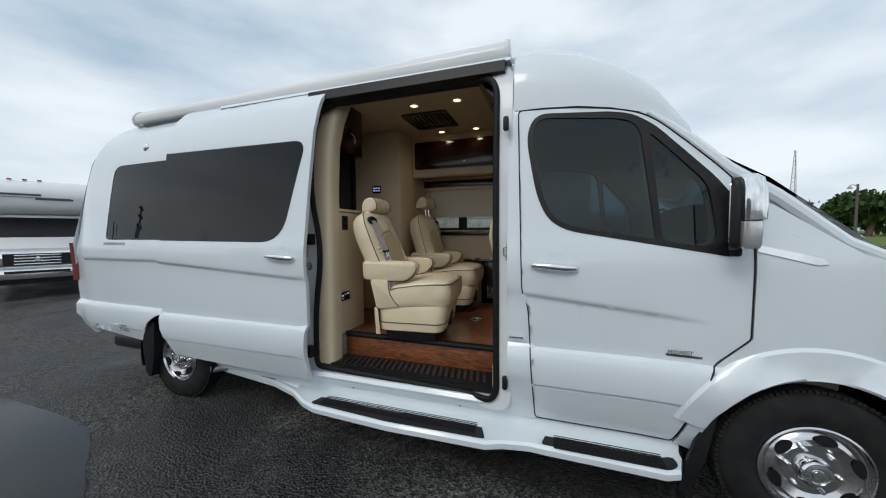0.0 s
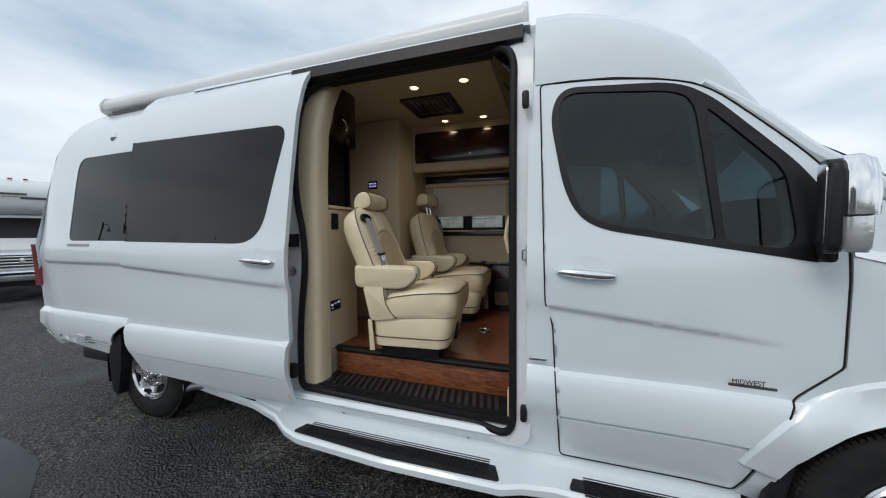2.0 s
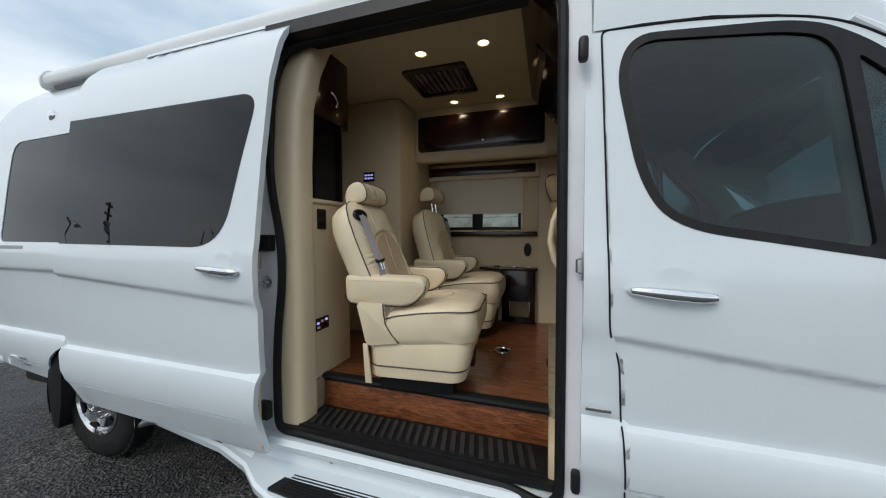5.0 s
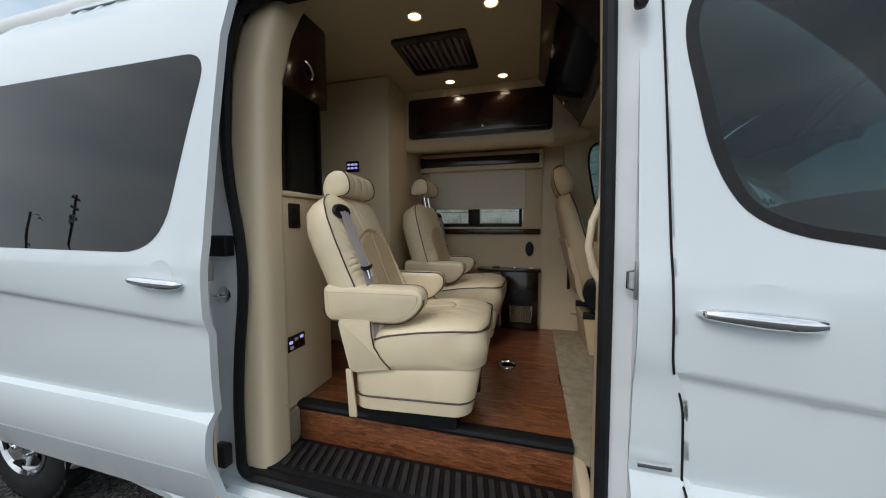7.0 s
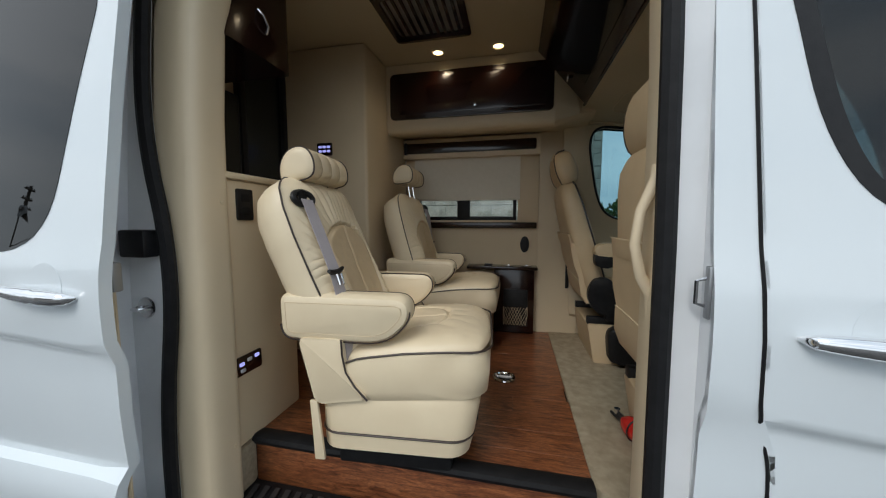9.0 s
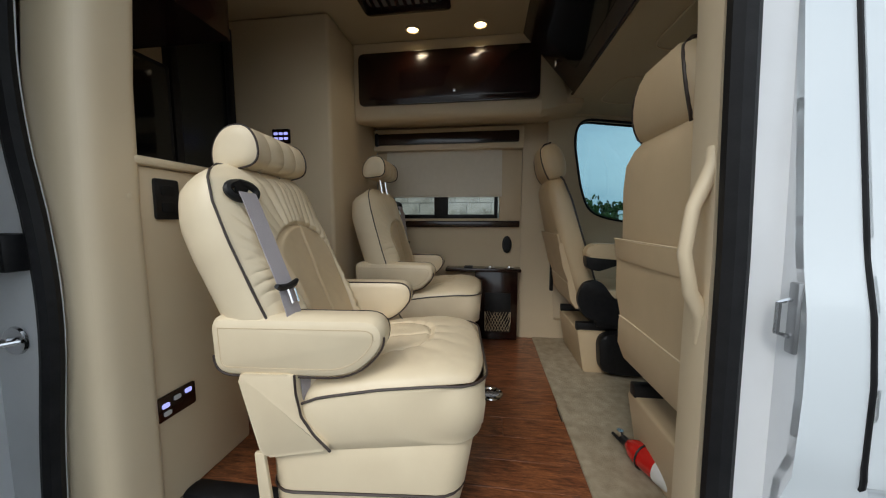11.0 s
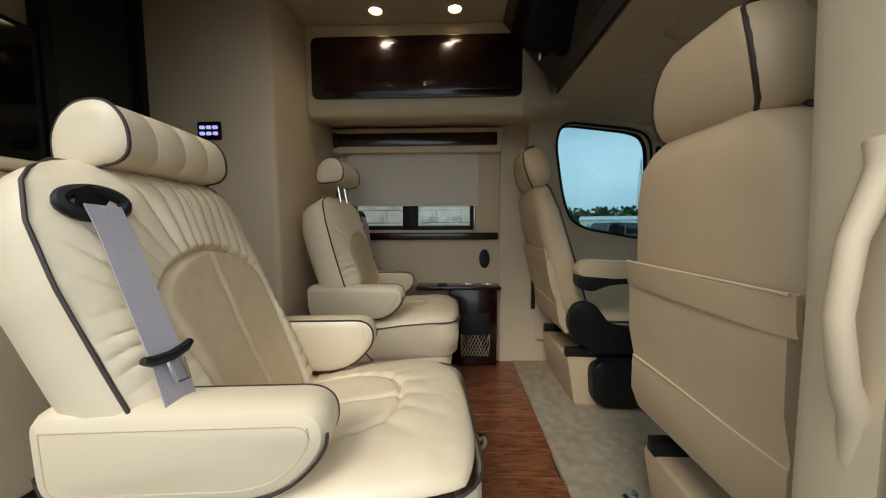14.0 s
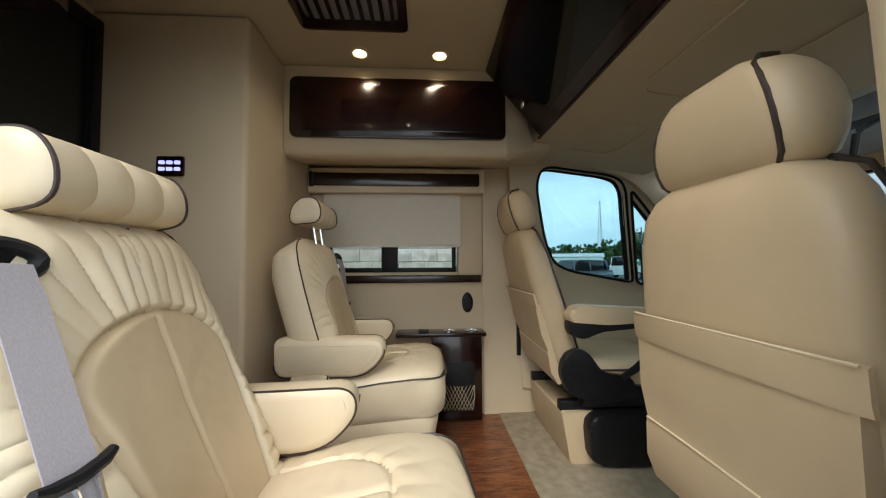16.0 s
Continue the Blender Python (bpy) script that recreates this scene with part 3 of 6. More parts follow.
for far in (False, True):
    f = mirror if far else (lambda b: b)
    # pillar along the windshield's edge, from the roof cap to the bonnet
    pts = [(0.9, 0.10, 2.175), (1.0, 0.105, 2.095), (1.1, 0.1, 2.0), (1.25, 0.085, 1.845), (1.45, 0.08, 1.70), (1.72, 0.085, 1.47), (1.9, 0.1, 1.39)]
    part("windshield_pillar", f(tube(pts, [0.012, 0.024, 0.036, 0.039, 0.038, 0.036, 0.032], 10)), WHITE, van)
    part("mirror_gusset", f(panel([(1.357, 1.66), (1.357, 1.46), (1.60, 1.405), (1.58, 1.43)], [], lambda x, z: side_y(x, z) - 0.004, 0.01)), WHITE, van)
    part("gusset_trim", f(panel([(1.357, 1.462), (1.357, 1.43), (1.58, 1.37), (1.62, 1.375), (1.60, 1.403)], [], lambda x, z: side_y(x, z) - 0.007, 0.012)), CHROME, van)

# door aperture: painted jamb, seal, top track
JY = 0.105


def jamb_y(x, z):
    return max(JY - 0.02, lerp(z, (0.4, 1.5, 1.9, 2.26, 2.45, 2.6), (0.10, 0.105, 0.12, 0.145, 0.175, 0.26))) - lerp(x, (-0.1, 0.06), (0.0, 0.055))


part("door_jamb", panel(grow(APERT, 0.02), [OPENING], jamb_y, 0.02, frange(-1.4, 0.1, 0.1), ROWS_Z), JAMB, van, "white painted door jamb")
ring = dense(APERT, 0.06)
part("jamb_return", loft([[(x, side_y(x, z), z), (x, jamb_y(x, z) + 0.004, z)] for x, z in ring + ring[:1]], closed=False), JAMB, van)
part("door_seal", tube([(x, jamb_y(x, z) - 0.006, z) for x, z in dense(OPENING, 0.04)], 0.02, 8, True), RUBBER, van, "black rubber door seal")
part("top_track", prism([(0.185, 2.515), (0.13, 2.53), (0.14, 2.60), (0.30, 2.615), (0.30, 2.53)], "x", -1.36, 0.128), BLACK, van, "black sliding door top track")
part("track_lip", prism([(0.155, 2.60), (0.17, 2.625), (0.26, 2.635), (0.26, 2.61)], "x", -2.3, 0.16), WHITE, van)
# sliding door, slid back along the flank
SD_OUT = rpoly([(-1.285, 0.42), (-1.258, 0.86), (-1.245, 1.2), (-1.25, 1.5), (-1.2, 2.60), (-2.72, 2.63), (-2.74, 2.48), (-2.745, 2.2), (-2.755, 1.47), (-2.80, 1.3), (-2.815, 0.93), (-2.80, 0.70), (-2.72, 0.47)],
               [0.02, 0.1, 0.1, 0.1, 0.03, 0.05, 0.05, 0.02, 0.02, 0.03, 0.05, 0.1, 0.04])
SDWIN = rpoly([(-2.745, 1.475), (-2.738, 2.215), (-1.275, 2.20), (-1.46, 1.465)], [0.004, 0.004, 0.11, 0.2], 8)
SHIFT = -0.09


def sd_y(x, z):
    return side_y(x, z) + SHIFT


sd = part("sliding_door", panel(SD_OUT, [SDWIN, cup_hole(*SCUP)], sd_y, 0.03, frange(-2.8, -1.2, 0.12), ROWS_Z, crease(-2.8, -1.25)), WHITE, van)
g = part("window_pane", panel(rpoly([(-2.7585, 1.473), (-2.75, 2.218), (-1.272, 2.203), (-1.457, 1.462)], [0.004, 0.004, 0.11, 0.2], 8), [], lambda x, z: sd_y(x, z) - 0.0015, 0.006, frange(-2.6, -1.3, 0.15), ROWS_Z), DARKGLASS, sd, "dark tinted privacy glass")
part("inner_panel", panel(grow(SD_OUT, -0.07), [], lambda x, z: sd_y(x, z) + 0.045, 0.02, frange(-2.8, -1.2, 0.2), ROWS_Z), JAMB, sd)


# added black cord that draws the shadow gap between door edge and flank
part("door_rear_shadow_line", tube([(x, sd_y(x, z) + 0.03, z) for x, z in dense([(-2.722, 2.55), (-2.742, 2.46), (-2.748, 2.2), (-2.758, 1.47), (-2.803, 1.3), (-2.818, 0.93), (-2.803, 0.72), (-2.74, 0.5)], 0.05)[:-8]], 0.012, 6), RUBBER, sd, "dark line standing in for the shadow gap behind the door edge")


def door_handle(x0, x1, z, surf, parent, cup):
    """A pull handle over a dished cup."""
    n = 22
    rings = []
    for i in range(n + 1):
        t = i / n
        x = x0 + (x1 - x0) * t
        k = math.sin(math.pi * min(1, max(0, t))) ** 0.3
        hh = 0.004 + 0.018 * k * (0.8 + 0.25 * t)
        dd = 0.004 + 0.014 * k
        if abs(t - 0.62) < 0.02:
            hh, dd = hh * 0.9, dd * 0.9
        zz = z + 0.006 * math.cos(t * math.pi)
        rings.append([(x, surf(x, z) - 0.026 * k - 0.002 + dd * math.cos(a), zz + hh * math.sin(a)) for a in [2 * math.pi * j / 14 for j in range(14)]])
    part("handle", loft(rings), CHROME, parent, "chrome door handle")
    cx, cz = cup
    dish = [[(cx + 0.0645 * g * math.cos(a), surf(cx + 0.0645 * g * math.cos(a), cz + 0.0645 * g * math.sin(a)) + o, cz + 0.0645 * g * math.sin(a)) for a in [2 * math.pi * k / 28 for k in range(28)]]
            for g, o in ((1.02, -0.0008), (1.0, 0.001), (0.97, 0.01), (0.9, 0.024), (0.75, 0.036), (0.45, 0.042), (0.15, 0.043))]
    part("handle_cup", loft(dish), WHITE, parent)


door_handle(0.297, 0.56, 1.333, side_y, front_door, FCUP)
door_handle(-1.588, -1.32, 1.357, sd_y, sd, SCUP)


def wheel(cx, cy, cz, name_label):
    w = part("wheel", lathe([(0.2, 0.16), (0.33, 0.165), (0.372, 0.15), (0.386, 0.12), (0.386, 0.05), (0.372, 0.02), (0.345, 0.0), (0.27, -0.008), (0.228, 0.005), (0.2, 0.03)], 48, at=(cx, cy, cz)), TYRE, van, "black rubber tyre")
    b = bmesh.new()
    for k in range(96):
        a = 2 * math.pi * k / 96
        m = Matrix.Translation((cx, cy, cz)) @ Matrix.Rotation(-a, 4, "Y")
        for y0 in (0.012, 0.055, 0.1):
            t = box(0.376, 0.3925, y0 + 0.004 * (k % 2), y0 + 0.034, -0.0085, 0.0085)
            t.transform(m)
            me = bpy.data.meshes.new("t")
            t.to_mesh(me)
            t.free()
            b.from_mesh(me)
            bpy.data.meshes.remove(me)
    part("tread", b, TYRE, w, smooth=False)
    # dished steel wheel with oval vents
    b = lathe([(0.226, 0.02), (0.222, 0.0), (0.214, -0.004), (0.206, 0.012), (0.198, 0.03), (0.185, 0.012), (0.16, 0.0), (0.118, 0.02), (0.1, 0.026), (0.085, 0.03), (0.0001, 0.034)], 48, at=(cx, cy, cz))
    part("rim", b, STEEL, w, "polished wheel simulator")
    b = bmesh.new()
    for k in range(6):
        a = radians(60 * k + 20)
        ring = [(0.163 + 0.026 * math.cos(u), 0.044 * math.sin(u)) for u in [2 * math.pi * j / 14 for j in range(14)]]
        top = [b.verts.new((cx + r * math.cos(a) - t * math.sin(a), cy + lerp(r, (0.12, 0.16, 0.19), (0.008, -0.009, 0.006)), cz + r * math.sin(a) + t * math.cos(a))) for r, t in ring]
        b.faces.new(top)
        part("rim_vent", b, RUBBER, w, "dark vent opening")
        b = bmesh.new()
    b.free()
    for k in range(6):
        a = radians(60 * k + 50)
        part("lug_nut", lathe([(0.012, 0.03), (0.012, 0.008), (0.008, 0.0), (0.0001, -0.002)], 10, at=(cx + 0.1 * math.cos(a), cy, cz + 0.1 * math.sin(a))), CHROME, w)
    part("hub_cap", lathe([(0.072, 0.034), (0.068, -0.005), (0.056, -0.022), (0.04, -0.026), (0.038, -0.02), (0.026, -0.02), (0.024, -0.028), (0.0001, -0.03)], 28, at=(cx, cy, cz)), CHROME, w)
    return w


for cx, cy in ((FW[0], 0.02), (RW[0], 0.1)):
    wheel(cx, cy, 0.378, "")
for cx in (FW[0], RW[0]):
    part("far_wheel", lathe([(0.2, 0.0), (0.37, 0.0), (0.386, 0.04), (0.386, 0.12), (0.36, 0.16), (0.2, 0.15), (0.0001, 0.1)], 32, at=(cx, 1.78, 0.378)), TYRE, van)
    b = bmesh.new()
    rr = 0.47
    loft([[(cx + rr * math.cos(radians(a)), y, 0.38 + rr * math.sin(radians(a))) for a in range(-15, 196, 10)] for y in (0.06, 0.55)], closed=False, bm=b)
    part("wheel_well", b, RUBBER, van)
    part("inner_arch", box(cx - 0.48, cx + 0.48, 0.4, 0.42, 0.2, 0.86), RUBBER, van)
# underbody, mud flaps, exhaust
part("underbody", box(-4.15, 2.5, 0.25, 1.74, 0.30, 0.42, 0.03), BLACK, van)
part("front_bulkhead", box(2.3, 2.5, 0.2, 1.8, 0.3, 1.05, 0.03), BLACK, van)
part("front_mud_flap", prism(rpoly([(1.20, 0.60), (1.115, 0.30), (1.075, 0.13), (1.12, 0.12), (1.2, 0.33), (1.25, 0.60)], 0.03), "y", 0.05, 0.075, 0.004), BLACK, van)
part("rear_mud_flap", prism(rpoly([(-3.07, 0.72), (-3.2, 0.68), (-3.25, 0.5), (-3.22, 0.22), (-3.15, 0.17), (-3.1, 0.4)], 0.04), "y", 0.03, 0.16, 0.006), RUBBER, van)
part("exhaust_pipe", tube([(-2.3, 0.18, 0.33), (-2.4, 0.14, 0.325), (-2.44, 0.08, 0.32)], 0.032, 12), GALV, van)
part("tail_lamp", loft([[(-4.33, side_y(-4.2, z) + o, z) for z in (1.05, 1.25, 1.44)] for o in (-0.03, 0.06)], closed=False), REDLENS, van)

# running board: white shell with two black treads
b = bmesh.new()
secs = [(-2.5, 0.16, 0.30), (-1.75, 0.10, 0.27), (-1.5, 0.045, 0.25), (-1.34, -0.04, 0.24), (-1.2, -0.085, 0.24), (-0.6, -0.115, 0.24), (0.05, -0.10, 0.24), (0.15, -0.06, 0.24), (0.3, -0.035, 0.24), (0.4, -0.04, 0.24), (1.0, -0.05, 0.24), (1.07, -0.02, 0.24), (1.1, 0.06, 0.25)]
rings = []
for x, y, z in secs:
    rings.append([(x, 0.20, z + 0.16), (x, 0.135, z + 0.125), (x, 0.125, z + 0.06), (x, min(y + 0.05, 0.13), z + 0.045), (x, y + 0.015, z + 0.045), (x, y, z + 0.03), (x, y + 0.004, z - 0.005), (x, y + 0.03, z - 0.02), (x, 0.22, z - 0.02)])
part("running_board", loft(rings), WHITE, van)
for pts in ([(-1.25, -0.05), (-1.19, 0.115), (-0.02, 0.115), (0.045, -0.07), (-0.6, -0.09)], [(0.37, -0.015), (0.405, 0.115), (1.05, 0.115), (1.07, 0.02), (1.02, -0.03)]):
    tr = part("step_tread", prism(rpoly(pts, 0.02, 3), "z", 0.284, 0.292), BLACK, van, "ribbed black step tread")
    b = bmesh.new()
    x0, x1 = min(p[0] for p in pts) + 0.07, max(p[0] for p in pts) - 0.07
    for i in range(9):
        y = -0.04 + 0.0165 * i
        box(x0, x1, y, y + 0.007, 0.291, 0.2955, bm=b)
    part("tread_ribs", b, RUBBER, tr, smooth=False)
part("rocker_sill", prism([(0.06, 0.475), (0.045, 0.45), (0.075, 0.42), (0.13, 0.385), (0.15, 0.33), (0.22, 0.33), (0.22, 0.475)], "x", -1.42, 0.137), WHITE, van)
for x in (-0.998, -0.162):
    part("sill_bolt", lathe([(0.011, 0.012), (0.011, 0.0), (0.007, -0.004), (0.0001, -0.004)], 10, at=(x, 0.122, 0.36)), GALV, van)

# awning cassette on the roof's edge
aw = part("awning", prism(rpoly([(0.215, 2.665), (0.205, 2.73), (0.245, 2.785), (0.31, 2.795), (0.345, 2.74), (0.345, 2.655), (0.28, 2.645)], 0.025, 4), "x", -3.5, 0.145), RVWHITE, van, "white roll-out awning cassette")
aw.matrix_basis = Matrix.Rotation(radians(-0.5), 4, "Y") @ Matrix.Translation((0, 0, -0.014))
for x0, x1 in ((-3.52, -3.495), (0.14, 0.168)):
    part("end_cap", prism(rpoly([(0.205, 2.655), (0.195, 2.735), (0.24, 2.795), (0.315, 2.803), (0.352, 2.745), (0.352, 2.645), (0.28, 2.635)], 0.025, 4), "x", x0, x1, 0.004), RVWHITE, aw)
part("lead_rail", prism([(0.235, 2.632), (0.222, 2.652), (0.30, 2.655), (0.32, 2.632)], "x", -3.4, 0.1), GALV, aw, "grey lead rail")
part("marker_lamp", lathe([(0.04, 0.0), (0.036, -0.012), (0.02, -0.02), (0.0001, -0.022)], 18, at=(-3.22, side_y(-3.2, 2.345) + 0.002, 2.345)), CHROME, van)
part("roof_antenna", tube([(0.82, 0.75, 2.55), (0.80, 0.75, 2.68)], 0.004, 6), BLACK, van)

# ---- cabin shell ----
FL = 0.70
cabin = van
part("cabin_floor_base", box(-3.9, 1.5, 0.368, 1.9, 0.60, 0.685, 0.0), BLACK, van)
part("carpet", prism([(0.055, 0.345), (0.055, 1.86), (1.5, 1.86), (1.5, 0.12), (0.11, 0.12), (0.11, 0.3)], "z", 0.66, 0.706, 0.004), CARPET, van, "worn beige cab carpet")
part("ceiling_panel", box(-2.4, 0.12, 0.26, 1.75, 2.585, 2.61), HEADLINER, van)
part("far_wall_lower", panel([(-1.075, 0.70), (-0.035, 0.70), (-0.035, 1.557), (-1.075, 1.557)], [], lambda x, z: 1.862, 0.04), VINYL, van)
part("far_wall_upper", panel([(-1.075, 1.55), (-0.035, 1.55), (-0.035, 2.2), (-1.075, 2.2)], [[(-0.995, 1.557), (-0.19, 1.557), (-0.19, 2.07), (-0.995, 2.07)]], lambda x, z: 1.864, 0.04), VINYL, van)
part("far_pillar_trim", panel([(-0.037, 0.70), (0.25, 0.70), (0.26, 1.2), (0.245, 1.75), (0.235, 2.3), (-0.037, 2.3)], [], lambda x, z: 1.85, 0.05), TRIM, van)
part("bulkhead", box(-2.4, -2.36, 0.2, 1.8, 0.7, 2.59), VINYL, van)
part("near_wall_liner", panel([(-2.4, 0.7), (-1.36, 0.7), (-1.36, 2.59), (-2.4, 2.59)], [], lambda x, z: 0.24, 0.02), VINYL, van)
part("step_well", box(-1.31, 0.10, 0.10, 0.36, 0.485, 0.515, 0.0), BLACK, van)
part("step_well_end", box(0.055, 0.10, 0.13, 0.36, 0.5, 0.665, 0.012), TRIM, van)
nose = part("step_nosing", prism([(0.338, 0.672), (0.324, 0.68), (0.318, 0.695), (0.323, 0.708), (0.335, 0.7135), (0.365, 0.712), (0.39, 0.703), (0.39, 0.699), (0.345, 0.69)], "x", -1.2, 0.055), RUBBER, van, "black ribbed step nosing")
part("riser_board", box(-1.2, 0.055, 0.34, 0.365, 0.515, 0.691, 0.002), PLANK, van, "reddish wood step riser")
mt = part("step_mat", box(-1.22, 0.05, 0.13, 0.335, 0.514, 0.523, 0.003), RUBBER, van, "ribbed black step mat")
b = bmesh.new()
for i in range(26):
    x = -1.15 + 0.0455 * i
    prism([(x, 0.155), (x + 0.022, 0.155), (x + 0.022 - 0.03, 0.305), (x - 0.03, 0.305)], "z", 0.522, 0.531, bm=b)
part("mat_ribs", b, RIBBED, mt, smooth=False)

# pillar trim behind the door seal, with screw caps
prof2 = rpoly([(-1.33, 0.125), (-1.215, 0.12), (-1.178, 0.15), (-1.178, 0.25), (-1.2, 0.26), (-1.33, 0.26)], [0.01, 0.05, 0.05, 0.02, 0.01, 0.01], 5)
rings = []
for z in (0.515, 0.9, 1.3, 1.6, 1.9, 2.2, 2.4, 2.52, 2.58):
    dx, dy = lerp(z, (0.5, 1.3, 1.7, 2.2, 2.58), (0.0, 0.0, -0.01, -0.015, 0.03)), lerp(z, (0.5, 1.5, 1.9, 2.26, 2.45, 2.58), (0.0, 0.005, 0.02, 0.05, 0.09, 0.16))
    rings.append([(x + dx, y + dy, z) for x, y in prof2])
pt = part("door_pillar_trim", loft(rings), TRIM, van, "moulded beige pillar trim")
for z in (0.745, 1.615, 2.26):
    part("screw_cap", lathe([(0.009, 0.0), (0.008, 0.004), (0.0001, 0.006)], 12, axis="x", at=(-1.18 + lerp(z, (0.5, 1.3, 1.7, 2.2), (0, 0, -0.01, -0.015)), 0.225 + lerp(z, (0.5, 1.5, 1.9, 2.26), (0, 0.005, 0.02, 0.05)), z)), TRIM, pt)
part("pillar_foot", box(-1.3, -1.19, 0.2, 0.34, 0.52, 0.70, 0.02), CARPET2, van, "carpeted wheel-side box")

# front overhead: wood-framed screen panel and beige shelf
part("overhead_shelf", loft([[(0.185, y, 2.245), (0.6, y, 2.2), (0.95, y, 2.15), (0.95, y, 2.17), (0.6, y, 2.24), (0.185, y, 2.27)] for y in (0.2, 1.78)]), HEADLINER, van)
part("cap_liner", loft([[(0.1, y, 2.6), (0.4, y, 2.62), (0.7, y, 2.5), (0.92, y, 2.3), (0.9, y, 2.28), (0.4, y, 2.59), (0.1, y, 2.57)] for y in (0.4, 1.6)]), HEADLINER, van)


# ---- cabin cabinets ----
cab = thing("side_cabinet", "beige vinyl side cabinet with a ledge behind the seat", "cabinet")
part("body", box(-1.75, -1.2, 0.255, 0.615, 0.70, 1.70, 0.012), VINYL, cab)
part("ledge", box(-1.76, -1.185, 0.25, 0.625, 1.70, 1.725, 0.01), TRIM, cab)
blk = thing("closet_block", "tall beige vinyl closet with rounded corner beside the aisle", "closet")
part("body", box(-2.3, -1.075, 1.135, 1.86, 0.70, 2.584, 0.02, 3), VINYL, blk)


# ---- captain's chairs ----
def grid_sheet(fn, nu, nv, keep=None, bm=None):
    b = bm or bmesh.new()
    vs = [[b.verts.new(fn(i / nu, j / nv)) for j in range(nv + 1)] for i in range(nu + 1)]
    for i in range(nu):
        for j in range(nv):
            if keep is None or keep((i + 0.5) / nu, (j + 0.5) / nv):
                b.faces.new((vs[i][j], vs[i + 1][j], vs[i + 1][j + 1], vs[i][j + 1]))
    for v in [v for v in b.verts if not v.link_faces]:
        b.verts.remove(v)
    return b


def captain_chair(at, recline, head, label, yaw=0.0, belt=-1):
    """Seat on a skirted base: local x ahead, y to the left, z up from the floor."""
    th = thing("captain_chair", label, "chair", at, "captain's chairs in the cabin")
    th.rotation_euler = (0, 0, radians(yaw))
    ca, sa = math.cos(radians(recline)), math.sin(radians(recline))
    tall = 0.705

    def lean(x, y, z):
        dx, dz = x + 0.17, z - 0.36
        return (-0.17 + dx * ca - dz * sa, y, 0.36 + dx * sa + dz * ca)

    def spine(s):
        return lerp(s, (0, 0.25, 0.5, 0.8, 1), (-0.112, -0.13, -0.152, -0.172, -0.186))

    # base: a skirt that draws in towards the floor at the front
    part("pedestal", box(-0.2, 0.2, -0.19, 0.2, 0.0, 0.12, 0.01), BLACK, th)
    rings = []
    for z, g in ((0.088, -0.012), (0.094, -0.004), (0.148, 0.0), (0.152, -0.004), (0.156, 0.0), (0.245, 0.004), (0.275, -0.006)):
        f = lerp(z, (0.066, 0.27), (0.262, 0.296)) + g
        rings.append([((f - 0.245) / 2 + u, v, z + lerp(u, (-0.1, 0.25), (0, 0.022)) * (z > 0.2)) for u, v in rrect(f + 0.245, 0.5 + 2 * g, 0.075)])
    part("base", loft(rings), LEATHER, th, "cream vinyl base skirt")
    part("base_piping", tube([(0.014 + u, v, 0.152) for u, v in rrect(0.521, 0.503, 0.075)], 0.0036, 6, True), PIPING, th)
    part("side_flap", prism(rpoly([(-0.262, 0.265), (-0.236, 0.265), (-0.215, 0.06), (-0.25, 0.06)], 0.004, 2), "y", -0.262, -0.25, 0.003), LEATHER, th)
    part("control_panel", prism(rpoly([(-0.05, 0.1), (-0.05, 0.235), (0.05, 0.235), (0.05, 0.1)], 0.02, 3), "x", 0.25, 0.286, 0.003), BLACK, th)

    # cushion: boxed side under a puffed, pleated top
    def rise(u):
        return lerp(u, (-0.25, -0.15, -0.09, 0.06, 0.2, 0.33), (0.37, 0.392, 0.415, 0.438, 0.45, 0.452))

    rings = []
    for k, g in ((0.0, -0.03), (0.1, -0.01), (0.3, 0.001), (0.62, 0.006), (0.9, 0.004), (1.0, 0.0)):
        rings.append([(0.045 + u, v, (0.255 + lerp(u, (-0.1, 0.28), (0.0, 0.03))) * (1 - k) + rise(0.045 + u) * k) for u, v in dense(rrect(0.57 + 2 * g, 0.52 + 2 * g, 0.085, 6), 0.05)])
    part("cushion_side", loft(rings, cap=False), LEATHER, th)

    def top(i, j):
        a, c = 2 * i - 1, 2 * j - 1
        k = 1 - 0.13 * (a * a) * (c * c) * abs(a * c) ** 0.5
        u, v = 0.045 + 0.286 * a * k, 0.261 * c * k
        dome = (1 - abs(a) ** 4) ** 0.5 * (1 - abs(c) ** 4) ** 0.5
        z = rise(u) - 0.003 + 0.05 * dome
        f = (abs(v) / 0.135) ** 2.4 + (max(0.0, u - 0.02) / 0.15) ** 2 - 1
        z -= 0.011 * math.exp(-(f / 0.1) ** 2)
        if f < 0:
            z -= 0.007 * math.exp(-(v / 0.005) ** 2)
        elif u > 0.05:
            an = math.atan2(v, u - 0.02)
            z += dome * 0.008 * (abs(math.sin(an * 9 + 0.8 * noise.noise((u * 8, v * 8, 1)))) ** 0.6 - 0.5) * math.exp(-f / 1.1)
        else:
            z += dome * 0.004 * (abs(math.sin(u * 70 + noise.noise((u * 8, v * 8, 5)))) - 0.5)
        z += 0.003 * noise.noise((u * 13, v * 13, at[1])) + 0.0012 * noise.noise((u * 40, v * 40, at[1]))
        return (u, v, z)

    part("cushion_top", grid_sheet(top, 76, 76), LEATHER, th, "creased cream leather seat cushion")
    part("cushion_piping", tube([(0.045 + u, v, rise(0.045 + u) + 0.001) for u, v in dense(rrect(0.574, 0.524, 0.085, 6), 0.03)], 0.0034, 6, True), PIPING, th)

